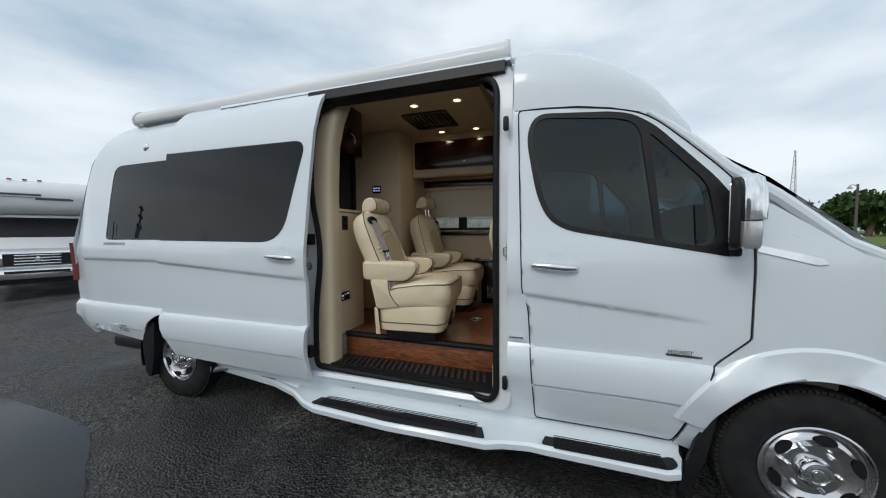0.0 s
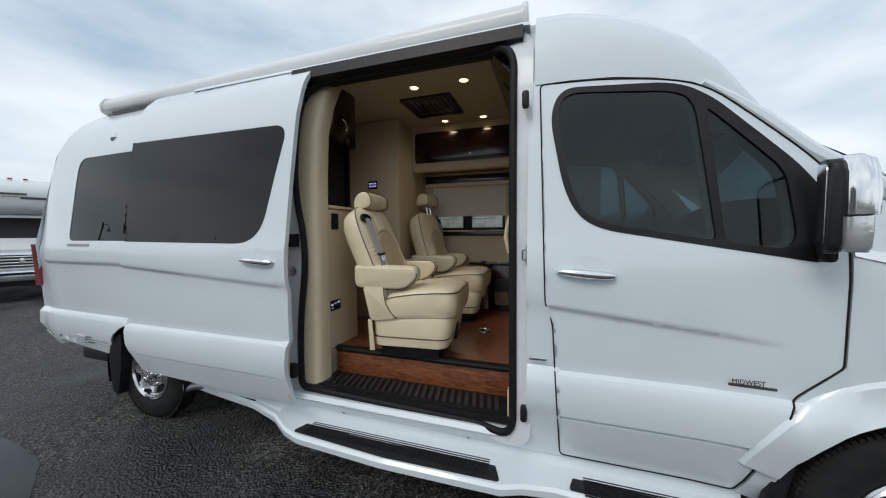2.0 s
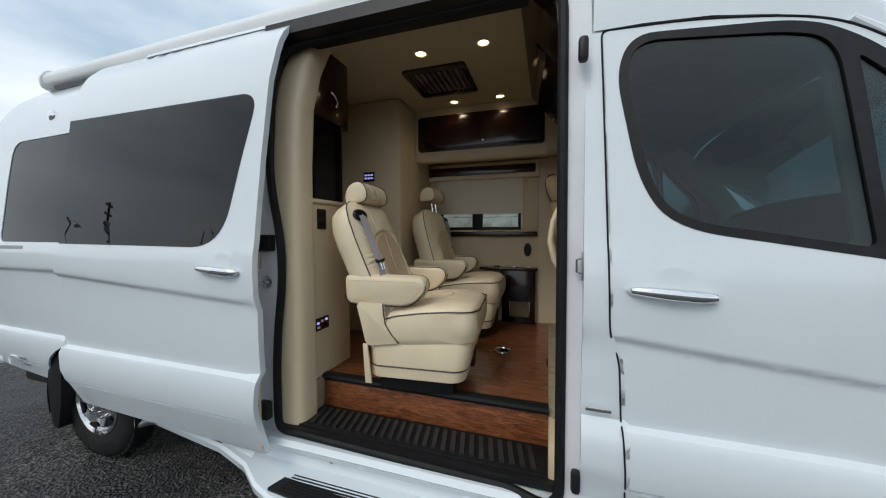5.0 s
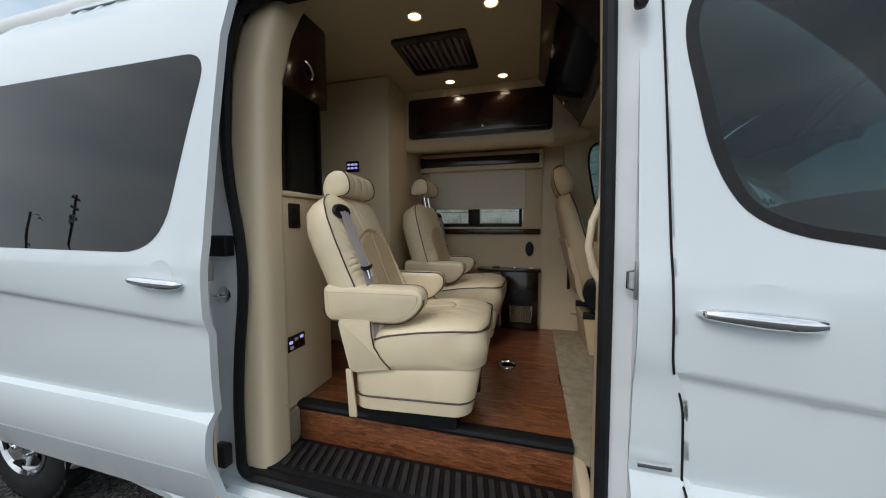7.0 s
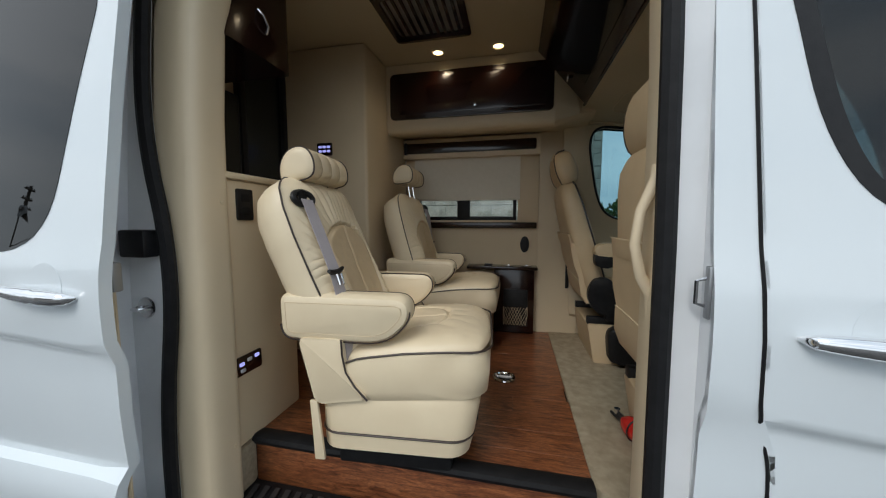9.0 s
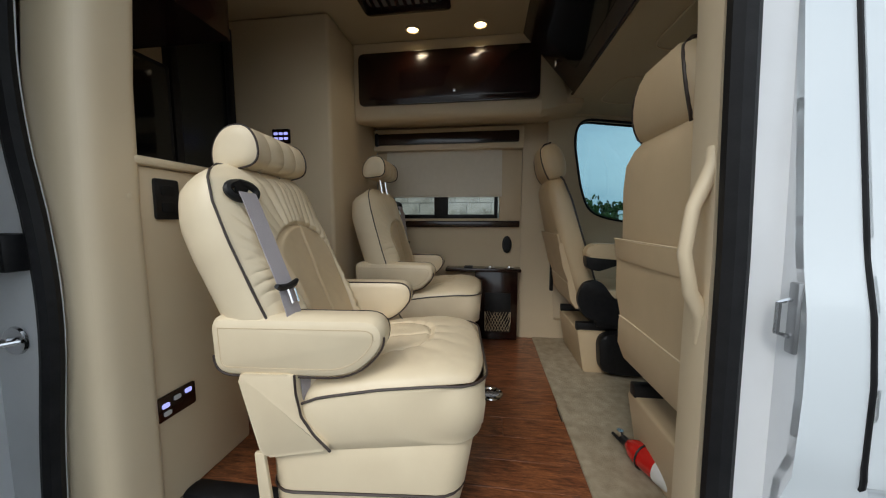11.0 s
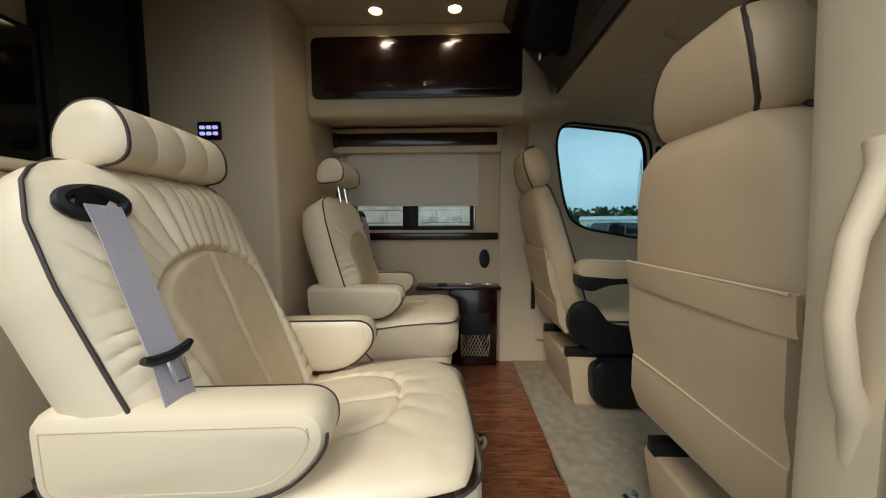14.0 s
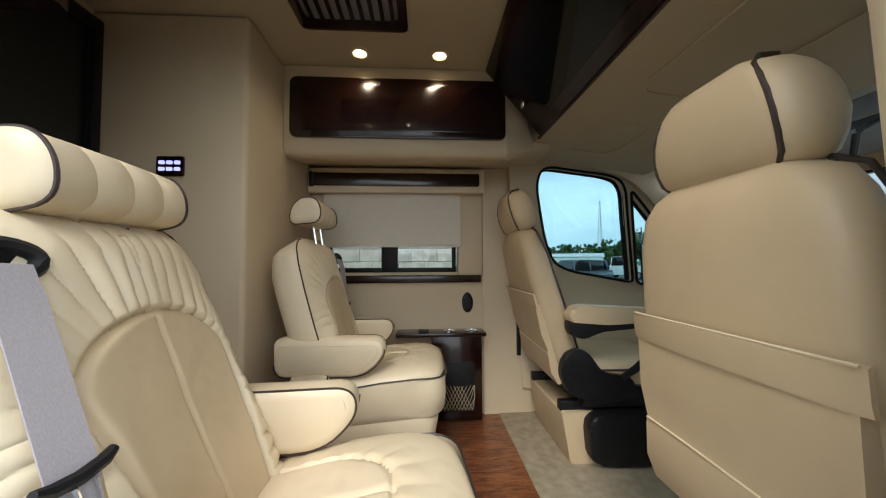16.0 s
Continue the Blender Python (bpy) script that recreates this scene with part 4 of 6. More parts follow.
    # back: puffed front over a shell
    def half(s):
        return lerp(s, (0, 0.12, 0.3, 0.7, 0.84, 0.93, 0.975, 1.0), (0.215, 0.235, 0.25, 0.262, 0.256, 0.236, 0.21, 0.165))

    def arch_f(v, s):
        return (abs(v) / lerp(s, (0, 0.6), (0.108, 0.172))) ** 2 + (max(0.0, s - 0.565) / 0.165) ** 2 - 1

    def front(i, j):
        a, s = 2 * i - 1, j
        v = a * half(s)
        x, z = spine(s), 0.33 + tall * s
        d = 0.054 * (1 - abs(a) ** 3.2) * (1 - max(0.0, (s - 0.88) / 0.12) ** 2 * 0.9)
        d += 0.022 * math.exp(-((abs(a) - 0.7) / 0.2) ** 2) * lerp(s, (0, 0.45, 0.75), (1, 0.8, 0.1))
        d -= 0.01 * math.exp(-(a / 0.45) ** 2) * lerp(s, (0, 0.3, 0.75), (0.6, 1, 0))
        f = arch_f(v, s)
        edge = (1 - abs(a) ** 8) * (1 if s < 0.93 else max(0.0, (1 - s) / 0.07))
        d -= 0.013 * math.exp(-(f / 0.1) ** 2)
        if f < 0:
            d -= 0.006 * math.exp(-(v / 0.0045) ** 2)
        else:
            up = lerp(s, (0.5, 0.6, 0.66), (0, 0.5, 1))
            fan = math.atan2(v, s - 0.34)
            pleat = abs(math.sin(fan * 44 + 4.2 * noise.noise((v * 6, s * 2.2, 2 + at[1])))) ** 0.5 - 0.6
            d += up * edge * 0.0125 * pleat * math.exp(-f / 5.0) * max(0.15, 0.75 + 1.5 * noise.noise((v * 9, s * 5, 6)))
            rib = abs(math.sin(s * 66 + 3.6 * noise.noise((v * 9, s * 5, 3 + at[1])) + abs(v) * 9)) ** 0.5 - 0.6
            d += (1 - up) * edge * 0.0135 * rib * max(0.2, 0.8 + 1.2 * noise.noise((v * 13, s * 8, 8))) * min(1.0, f * 1.6)
            if 0.73 < s < 0.93:
                d -= 0.005 * math.exp(-(v / 0.0045) ** 2)
        d += 0.0028 * noise.noise((v * 15, s * 9, at[1])) + 0.001 * noise.noise((v * 45, s * 30, at[1]))
        return lean(x + d, v, z)

    part("backrest", grid_sheet(front, 190, 220, lambda i, j: arch_f((2 * i - 1) * half(j), j) >= 0), LEATHER, th, "gathered cream leather backrest")
    part("back_centre", grid_sheet(front, 190, 220, lambda i, j: arch_f((2 * i - 1) * half(j), j) < 0), LEATHER2, th, "smooth tan leather centre panel")
    rings = []
    for j in range(0, 31):
        s = j / 30
        x, z = spine(s), 0.33 + tall * s
        t = lerp(s, (0, 0.4, 0.8, 0.93, 0.98, 1.0), (0.1, 0.13, 0.135, 0.118, 0.085, 0.05))
        h = half(s)
        rings.append([lean(x - t * k, h * w, z - 0.02 * k) for w, k in ((-1, 0), (-1.03, 0.12), (-1.035, 0.4), (-1.0, 0.7), (-0.92, 0.9), (-0.78, 1.0), (0, 1.05), (0.78, 1.0), (0.92, 0.9), (1.0, 0.7), (1.035, 0.4), (1.03, 0.12), (1, 0))])
    part("back_shell", loft(rings), LEATHER, th)
    edge = [(-1, s) for s in frange(0, 1.0, 0.03)] + [(c, 1.0) for c in (-0.6, -0.2, 0.2, 0.6)] + [(1, 1 - s) for s in frange(0, 1.0, 0.03)]
    part("back_piping", tube([lean(spine(s), a * half(s) * 1.012, 0.33 + tall * s) for a, s in edge], 0.003, 6), PIPING, th)
    # lower side cheeks from the back down to the base
    for sg in (-1, 1):
        part("side_cheek", prism(rpoly([(-0.29, 0.478), (-0.14, 0.478), (-0.138, 0.42), (-0.125, 0.36), (-0.06, 0.285), (-0.235, 0.258)], [0.02, 0.02, 0.1, 0.1, 0.02, 0.02]), "y", sg * 0.257 - 0.014, sg * 0.257 + 0.014, 0.008), LEATHER, th)
        part("cheek_piping", tube([(x, sg * 0.2725, z) for x, z in ((-0.143, 0.478), (-0.141, 0.43), (-0.13, 0.372), (-0.1, 0.325), (-0.06, 0.283))], 0.0033, 6), PIPING, th)
    # headrest roll: a soft wedge with flat ends
    hx, hz = -0.158, 1.09 + head
    wedge = rpoly([(-0.072, -0.048), (-0.062, 0.02), (-0.012, 0.064), (0.05, 0.056), (0.07, 0.005), (0.052, -0.056)], [0.032, 0.05, 0.045, 0.045, 0.05, 0.035], 5)
    rings = []
    for v, g in ((-0.146, 0.55), (-0.143, 0.86), (-0.137, 0.975), (-0.13, 1.0), (-0.075, 1.02), (-0.071, 0.99), (-0.067, 1.02), (-0.002, 1.03), (0.002, 1.0), (0.006, 1.03), (0.072, 1.02), (0.076, 0.99), (0.08, 1.02), (0.14, 1.0), (0.15, 0.975), (0.158, 0.86), (0.162, 0.55)):
        rings.append([lean(hx + p * g, v, hz + q * g) for p, q in wedge])
    hr = part("headrest", loft(rings), LEATHER, th, "rolled cream leather headrest")
    for v in (-0.134, 0.146):
        part("headrest_piping", tube([lean(hx + p, v, hz + q) for p, q in wedge], 0.0034, 6, True), PIPING, hr)
    for v in (-0.05, 0.05):
        part("headrest_post", tube([lean(hx, v, 0.95), lean(hx, v, hz)], 0.006, 8), CHROME, th)
    # armrests: padded, rounded over the top, piped along the underside and the front
    arm = rpoly([(-0.352, 0.468), (-0.358, 0.618), (0.05, 0.616), (0.078, 0.588), (0.073, 0.535), (-0.005, 0.464)], [0.05, 0.035, 0.03, 0.03, 0.05, 0.07], 6)
    for sg in (-1, 1):
        rings = [[(x, sg * y, z) for x, z in grow(arm, g)] for y, g in ((0.182, -0.024), (0.184, -0.01), (0.192, 0.0), (0.225, 0.003), (0.25, 0.0), (0.263, -0.008), (0.269, -0.022))]
        a = part("armrest", loft(rings), LEATHER, th, "padded cream leather armrest")
        low = [p for p in dense(arm, 0.02) if p[1] < 0.49 or p[0] > 0.01 or p[0] < -0.32]
        low.sort(key=lambda p: math.atan2(p[1] - 0.66, p[0] + 0.12))
        for y in (0.19, 0.258):
            part("arm_piping", tube([(x, sg * y, z) for x, z in dense(grow(arm, -0.001), 0.02)], 0.0028, 6, True) if y < 0.2 else tube([(x, sg * y, z) for x, z in low if (x > 0.0 or z < 0.52) and z < 0.575], 0.0028, 6), PIPING, a)
        part("arm_stitching", tube([(x, sg * 0.2685, z) for x, z in dense(grow(arm, -0.026), 0.03)], 0.0015, 5, True), LEATHER2, a)
        part("arm_bracket", box(-0.26, -0.14, min(sg * 0.17, sg * 0.25), max(sg * 0.17, sg * 0.25), 0.47, 0.52, 0.01), BLACK, a)

    # belt: guide in the shoulder, strap, slider with tongue
    def on_front(a, s, off):
        p = Vector(front((a + 1) / 2, s))
        return (p.x + off, p.y, p.z)

    gx, gy, gz = on_front(0.77 * belt, 0.868, 0.006)
    part("belt_guide", tube([(gx - 0.026 * math.sin(u) * sa - 0.01 * math.cos(u) * -1, gy + 0.04 * math.cos(u), gz + 0.021 * math.sin(u)) for u in [2 * math.pi * k / 24 for k in range(24)]], 0.0105, 8, True), BLACK, th)
    part("belt_slot", lathe([(0.03, 0.0), (0.0001, 0.004)], 18, axis="x", at=(gx, gy, gz)), BLACK, th)
    via = [(gx + 0.012, gy, gz - 0.004), (gx + 0.03, gy, gz - 0.05), (-0.18, 0.226 * belt, 0.69), (-0.14, 0.232 * belt, 0.55), (-0.128, 0.23 * belt, 0.42), (-0.13, 0.22 * belt, 0.34)]
    strap = [tuple(Vector(p) * (1 - k / 5) + Vector(q) * (k / 5)) for p, q in zip(via, via[1:]) for k in range(5)]
    part("belt_strap", loft([[(x - 0.007, y - 0.023, z + 0.002), (x + 0.007, y + 0.023, z - 0.002), (x + 0.0085, y + 0.023, z - 0.001), (x - 0.0055, y - 0.023, z + 0.003)] for x, y, z in strap]), STRAP, th, "grey seat belt webbing")
    cx, cy, cz = via[2]
    part("belt_slider", tube([(cx + 0.002, cy - 0.043, cz + 0.006), (cx + 0.004, cy - 0.03, cz), (cx + 0.006, cy, cz - 0.004), (cx + 0.008, cy + 0.03, cz), (cx + 0.008, cy + 0.043, cz + 0.006)], [0.006, 0.0085, 0.009, 0.0085, 0.006], 8), BLACK, th)
    part("buckle_tongue", tube([(cx + 0.012, cy - 0.012, cz - 0.008), (cx + 0.022, cy - 0.011, cz - 0.042), (cx + 0.026, cy + 0.011, cz - 0.044), (cx + 0.016, cy + 0.012, cz - 0.01)], 0.0035, 6), CHROME, th, "chrome buckle tongue")
    part("buckle_socket", box(-0.08, -0.03, 0.245, 0.265, 0.36, 0.47, 0.006), BLACK, th)
    return th


captain_chair((-0.62, 0.49, FL), 16.0, -0.02, "cream leather captain's chair with dark piping, reclined near the step", 5.0)
captain_chair((-0.635, 1.45, FL), 9.0, 0.062, "cream leather captain's chair, headrest raised, by the shaded window", 1.0, 1)


# ---- cab seats seen from behind ----
def cab_seat(at, tilt, side, label):
    """A driver's cab seat: local x ahead, origin on the floor below the back."""
    th = thing("cab_seat", label, "seat", at, "cab seats")
    ct, st = math.cos(radians(tilt)), math.sin(radians(tilt))

    def lean(x, y, z):
        return (x * ct - (z - 0.42) * st, y, 0.42 + x * st + (z - 0.42) * ct)

    rings = []
    for z, h, t in ((0.40, 0.205, 0.10), (0.44, 0.222, 0.13), (0.6, 0.236, 0.14), (0.8, 0.236, 0.13), (0.95, 0.228, 0.115), (1.02, 0.212, 0.1), (1.06, 0.185, 0.085), (1.085, 0.13, 0.055)):
        rings.append([lean(0.07 + x + (0.01 if z > 1.05 else 0), y, z + 0.02 * (1 - (y / h) ** 2) * (1 if z > 1.0 else 0)) for x, y in rrect(t, 2 * h, 0.05, 5)])
    part("backrest", loft(rings), LEATHER2, th, "tan leather seat back")
    # map pocket with folded flap
    part("pocket_flap", loft([[lean(0.062 - 0.5 * t - k * 0.5, y, z) for z, k in ((0.79, 0.0), (0.787, 0.016), (0.74, 0.02), (0.722, 0.016), (0.72, 0.0))] for y, t in ((-0.235, 0.12), (-0.2, 0.135), (0, 0.14), (0.2, 0.135), (0.235, 0.12))]), LEATHER2, th)
    part("back_pocket", loft([[lean(0.066 - 0.07 - k, y, z) for z, k in ((0.73, 0.004), (0.6, 0.014), (0.52, 0.006), (0.5, 0.012), (0.42, 0.02), (0.36, 0.004), (0.36, -0.02), (0.73, -0.02))] for y in (-0.222, -0.1, 0, 0.1, 0.222)]), LEATHER2, th)
    part("flap_stitch", tube([lean(-0.0125, y, 0.79) for y in frange(-0.232, 0.232, 0.05)], 0.003, 6), LEATHER, th)
    part("pocket_seam", tube([lean(-0.013, y, 0.512 + 0.004 * math.sin(9 * y)) for y in frange(-0.22, 0.22, 0.04)], 0.003, 6), LEATHER, th)
    for sg in (-1, 1):
        part("back_piping", tube([lean(0.135 * 0.9 + 0.005, sg * 0.22, 0.45), lean(0.12, sg * 0.238, 0.7), lean(0.115, sg * 0.23, 0.95), lean(0.11, sg * 0.19, 1.06), lean(0.11, sg * 0.12, 1.095)], 0.005, 6), PIPING, th)
    rings = []
    for z, h, t in ((1.075, 0.12, 0.05), (1.08, 0.142, 0.08), (1.092, 0.158, 0.105), (1.12, 0.168, 0.122), (1.155, 0.172, 0.13), (1.19, 0.168, 0.129), (1.22, 0.158, 0.122), (1.248, 0.14, 0.11), (1.268, 0.118, 0.09), (1.28, 0.09, 0.06)):
        rings.append([lean(0.095 + x, y, z + 0.012 * (1 - (y / h) ** 2) * (z > 1.2)) for x, y in rrect(t, 2 * h, min(t * 0.48, 0.055), 8)])
    hr = part("headrest", loft(rings), LEATHER2, th, "tan leather headrest")
    for sg in (-1, 1):
        part("headrest_piping", tube([lean(0.1 + dx, sg * y, z) for dx, y, z in ((-0.047, 0.118, 1.083), (-0.056, 0.132, 1.1), (-0.063, 0.137, 1.13), (-0.066, 0.137, 1.165), (-0.064, 0.13, 1.205), (-0.058, 0.118, 1.238), (-0.046, 0.1, 1.266), (-0.02, 0.088, 1.287), (0.02, 0.085, 1.288))], 0.0045, 8), PIPING, hr)
        part("headrest_post", tube([lean(0.1, sg * 0.06, 1.03), lean(0.1, sg * 0.06, 1.12)], 0.007, 8), CHROME, th)
    # cushion, plinth, rails
    part("cushion", box(0.12, 0.62, -0.235, 0.235, 0.33, 0.46, 0.045, 4), LEATHER2, th)
    part("cushion_piping", tube([(0.37 + u, v, 0.425) for u, v in rrect(0.5, 0.474, 0.05)], 0.005, 6, True), PIPING, th)
    part("seat_frame", box(0.1, 0.58, -0.21, 0.21, 0.27, 0.345, 0.012), BLACK, th)
    for sg in (-1, 1):
        part("slide_rail", box(0.02, 0.5, sg * 0.19 - 0.02, sg * 0.19 + 0.02, 0.235, 0.28, 0.005), BLACK, th)
        part("hinge_cover", prism(rpoly([(0.04, 0.33), (0.0, 0.42), (0.03, 0.52), (0.12, 0.53), (0.2, 0.42), (0.34, 0.40), (0.36, 0.31), (0.2, 0.28)], 0.04), "y", sg * 0.245 - 0.018, sg * 0.245 + 0.018, 0.008), BLACK, th)
    part("buckle_stalk", tube([(0.28, side * 0.27, 0.40), (0.34, side * 0.285, 0.45), (0.38, side * 0.29, 0.485)], [0.014, 0.016, 0.019], 8), BLACK, th)
    part("side_shield", prism(rpoly([(0.1, 0.27), (0.12, 0.335), (0.3, 0.36), (0.58, 0.35), (0.6, 0.27)], 0.03), "y", side * 0.235 - 0.02, side * 0.235 + 0.02, 0.01), BLACK, th)
    part("plinth", prism(rpoly([(0.06, 0.0), (0.02, 0.24), (0.5, 0.24), (0.5, 0.0)], 0.015), "y", -0.225, 0.225, 0.01), LEATHER2, th)
    part("plinth_cover", prism(rpoly([(0.13, 0.03), (0.115, 0.225), (0.2, 0.25), (0.5, 0.25), (0.52, 0.1), (0.46, 0.02)], [0.05, 0.05, 0.05, 0.03, 0.06, 0.05]), "y", side * 0.25 - 0.035, side * 0.25 + 0.035, 0.016), BLACK, th, "black plastic storage cover")
    # inner armrest on the aisle side
    a = part("armrest", prism(rpoly([(0.02, 0.66), (0.03, 0.715), (0.08, 0.73), (0.46, 0.71), (0.47, 0.66), (0.2, 0.645)], 0.022), "y", min(side * 0.25, side * 0.32), max(side * 0.25, side * 0.32), 0.012), LEATHER2, th, "tan leather armrest")
    part("arm_base", prism(rpoly([(0.025, 0.67), (0.03, 0.60), (0.09, 0.585), (0.17, 0.615), (0.46, 0.64), (0.46, 0.67)], 0.02), "y", min(side * 0.255, side * 0.315), max(side * 0.255, side * 0.315), 0.008), BLACK, a)
    return th


cab_seat((0.215, 0.485, FL), 6.0, 1, "tan leather passenger seat with a back pocket")
cab_seat((0.205, 1.56, FL), 16.0, -1, "tan leather driver seat, back reclined")


# ---- far side of the cabin ----
def overhead_cabinet():
    th = thing("overhead_cabinet", "beige padded overhead cabinet with a glossy mahogany door", "cabinet", (0, 0, 0))
    prof = rpoly([(1.455, 2.584), (1.455, 2.165), (1.49, 2.135), (1.74, 2.185), (1.87, 2.2), (1.87, 2.584)], [0.006, 0.05, 0.05, 0.03, 0.01, 0.01], 6)
    part("body", prism(prof, "x", -1.074, 0.02), VINYL, th)
    rings = []
    for x, k in ((0.02, 0), (0.1, 0.45), (0.17, 1.0), (0.26, 1.0)):
        rings.append([(x, 1.455 + 0.09 * k, 2.584 - 0.32 * k + 0.03), (x, 1.455 + 0.05 * k, 2.165 + 0.045 * k), (x, 1.49 + 0.05 * k, 2.135 + 0.06 * k), (x, 1.74, 2.185 + 0.02 * k), (x, 1.87, 2.2), (x, 1.87, 2.6)])
    part("corner", loft(rings), VINYL, th)
    d = part("door", prism(rpoly([(-1.04, 2.225), (-1.04, 2.518), (0.008, 2.518), (0.008, 2.225)], 0.03, 5), "y", 1.436, 1.456, 0.004), MAHOG, th, "glossy dark mahogany door")
    part("door_panel", prism(rpoly([(-1.0, 2.255), (-1.0, 2.49), (-0.03, 2.49), (-0.03, 2.255)], 0.025, 5), "y", 1.4325, 1.437, 0.002), MAHOG, d)
    part("latch_knob", lathe([(0.011, 0.0), (0.012, -0.006), (0.008, -0.014), (0.0001, -0.015)], 16, at=(-0.47, 1.433, 2.285)), CHROME, d)


overhead_cabinet()


def window_unit():
    th = thing("window_valance", "beige valance with a mahogany strip above the window", "valance")
    part("body", prism(rpoly([(-1.074, 2.03), (-1.074, 2.172), (-0.037, 2.172), (-0.037, 2.03)], 0.006, 2), "y", 1.785, 1.862, 0.005), TRIM, th)
    part("strip", prism(rpoly([(-1.05, 2.067), (-1.05, 2.143), (-0.068, 2.143), (-0.068, 2.067)], 0.012, 3), "y", 1.772, 1.788, 0.003), MAHOG, th)
    part("strip_end", prism(rpoly([(-1.062, 2.06), (-1.062, 2.15), (-1.036, 2.15), (-1.036, 2.06)], 0.012, 3), "y", 1.766, 1.786, 0.003), BLACK, th)
    bl = thing("roller_blind", "off-white roller blind drawn halfway down the window", "blind")
    part("cloth", box(-0.995, -0.176, 1.832, 1.834, 1.722, 2.04), SHADE, bl)
    part("hem_bar", box(-0.997, -0.174, 1.826, 1.838, 1.708, 1.724, 0.004), SHADE, bl)
    fr = thing("window_1", "dark framed side window below a half-drawn blind", "window", kind="structure")
    for x0, x1 in ((-0.995, -0.96), (-0.66, -0.56), (-0.225, -0.2)):
        part("window_frame", box(x0, x1, 1.885, 1.91, 1.557, 2.07, 0.004), BLACK, fr)
    part("window_sash", box(-0.995, -0.2, 1.89, 1.915, 1.557, 1.585, 0.003), BLACK, fr)
    g = part("pane", box(-0.995, -0.19, 1.915, 1.92, 1.56, 2.09), CLEAR, fr, "clear glass")
    g.visible_shadow = False
    part("side_panel", box(-0.188, -0.04, 1.845, 1.863, 1.54, 2.03, 0.004), VINYL, fr)
    rl = thing("window_rail", "glossy mahogany ledge rail under the window", "rail")
    part("rail", box(-1.07, -0.05, 1.825, 1.863, 1.495, 1.54, 0.008, 3), MAHOG, rl)
    sp = thing("wall_speaker", "small oval black speaker set in the wall panel", "speaker")
    part("grille", loft([[(-0.133 + 0.034 * g * math.cos(a), 1.862 - o, 1.372 + 0.062 * g * math.sin(a)) for a in [2 * math.pi * k / 22 for k in range(22)]] for g, o in ((1.0, 0.0), (0.98, 0.01), (0.8, 0.012), (0.72, 0.006), (0.4, 0.008))]), BLACK, sp)
    cs = thing("wall_console", "mahogany wall console with cup holders and a net pocket", "console")
    part("top", box(-0.56, -0.04, 1.735, 1.862, 1.19, 1.213, 0.006), MAHOG, cs, "glossy mahogany shelf top")
    part("body", box(-0.355, -0.06, 1.77, 1.862, 0.705, 1.19, 0.006), MAHOG, cs)
    part("net_bay", box(-0.285, -0.105, 1.764, 1.772, 0.76, 1.04, 0.006), BLACK, cs)
    for k in range(9):
        x = -0.28 + 0.02 * k
        for dx in (-0.07, 0.07):
            pts = [(min(max(x + dx * u, -0.283), -0.107), 1.759, 0.77 + 0.14 * u) for u in (0, 0.5, 1.0)]
            part("net_cord", tube(pts, 0.0016, 5), TRIM, cs)
    part("net_rim", tube([(-0.284, 1.76, 0.912), (-0.195, 1.757, 0.908), (-0.106, 1.76, 0.912)], 0.004, 6), BLACK, cs)
    for x in (-0.25, -0.12):
        part("cup_holder", lathe([(0.036, 0.0), (0.038, 0.006), (0.03, 0.007), (0.028, -0.004), (0.0001, -0.006)], 22, axis="z", at=(x, 1.79, 1.213)), CHROME, cs)
    part("remote_holder", box(-0.43, -0.37, 1.75, 1.8, 1.212, 1.226, 0.004), BLACK, cs)


window_unit()


def switch_plate(name, label, at, rot, w, h, keys):
    th = thing(name, label, "switch")
    th.matrix_world = Matrix.Translation(at) @ Matrix.Rotation(rot, 4, "Z")
    part("plate", prism(rpoly([(-w / 2, -h / 2), (-w / 2, h / 2), (w / 2, h / 2), (w / 2, -h / 2)], 0.008, 3), "y", -0.008, 0.0, 0.002), MAHOG if keys else BLACK, th)
    for kx, kz, m in keys:
        part("key", prism(rpoly([(kx - 0.011, kz - 0.007), (kx - 0.011, kz + 0.007), (kx + 0.011, kz + 0.007), (kx + 0.011, kz - 0.007)], 0.005, 3), "y", -0.012, -0.008, 0.001), m, th)
    return th


GREYKEY = mat("grey_key_cap", (0.6, 0.6, 0.6), 0.4, col2=(0.5, 0.5, 0.52), scale=30)
switch_plate("switch_panel", "dark switch panel with four lit oval keys", (-1.199, 0.318, 1.012), radians(90), 0.125, 0.072, [(-0.036, 0.008, LED), (0.0, 0.015, GREYKEY), (0.036, 0.018, LED), (-0.032, -0.017, GREYKEY)])
outlet = switch_plate("power_outlet", "black double power outlet in the cabinet side", (-1.199, 0.338, 1.612), radians(90), 0.074, 0.115, [])
for dz in (-0.024, 0.024):
    part("socket", prism(rpoly([(-0.02, dz - 0.015), (-0.02, dz + 0.015), (0.02, dz + 0.015), (0.02, dz - 0.015)], 0.008, 3), "y", -0.011, -0.008, 0.001), RUBBER, outlet)
switch_plate("keypad", "small black keypad with lit blue keys on the closet wall", (-1.348, 1.134, 1.985), 0.0, 0.1, 0.075, [(x, z, LED) for x in (-0.028, 0.0, 0.028) for z in (-0.012, 0.013)])

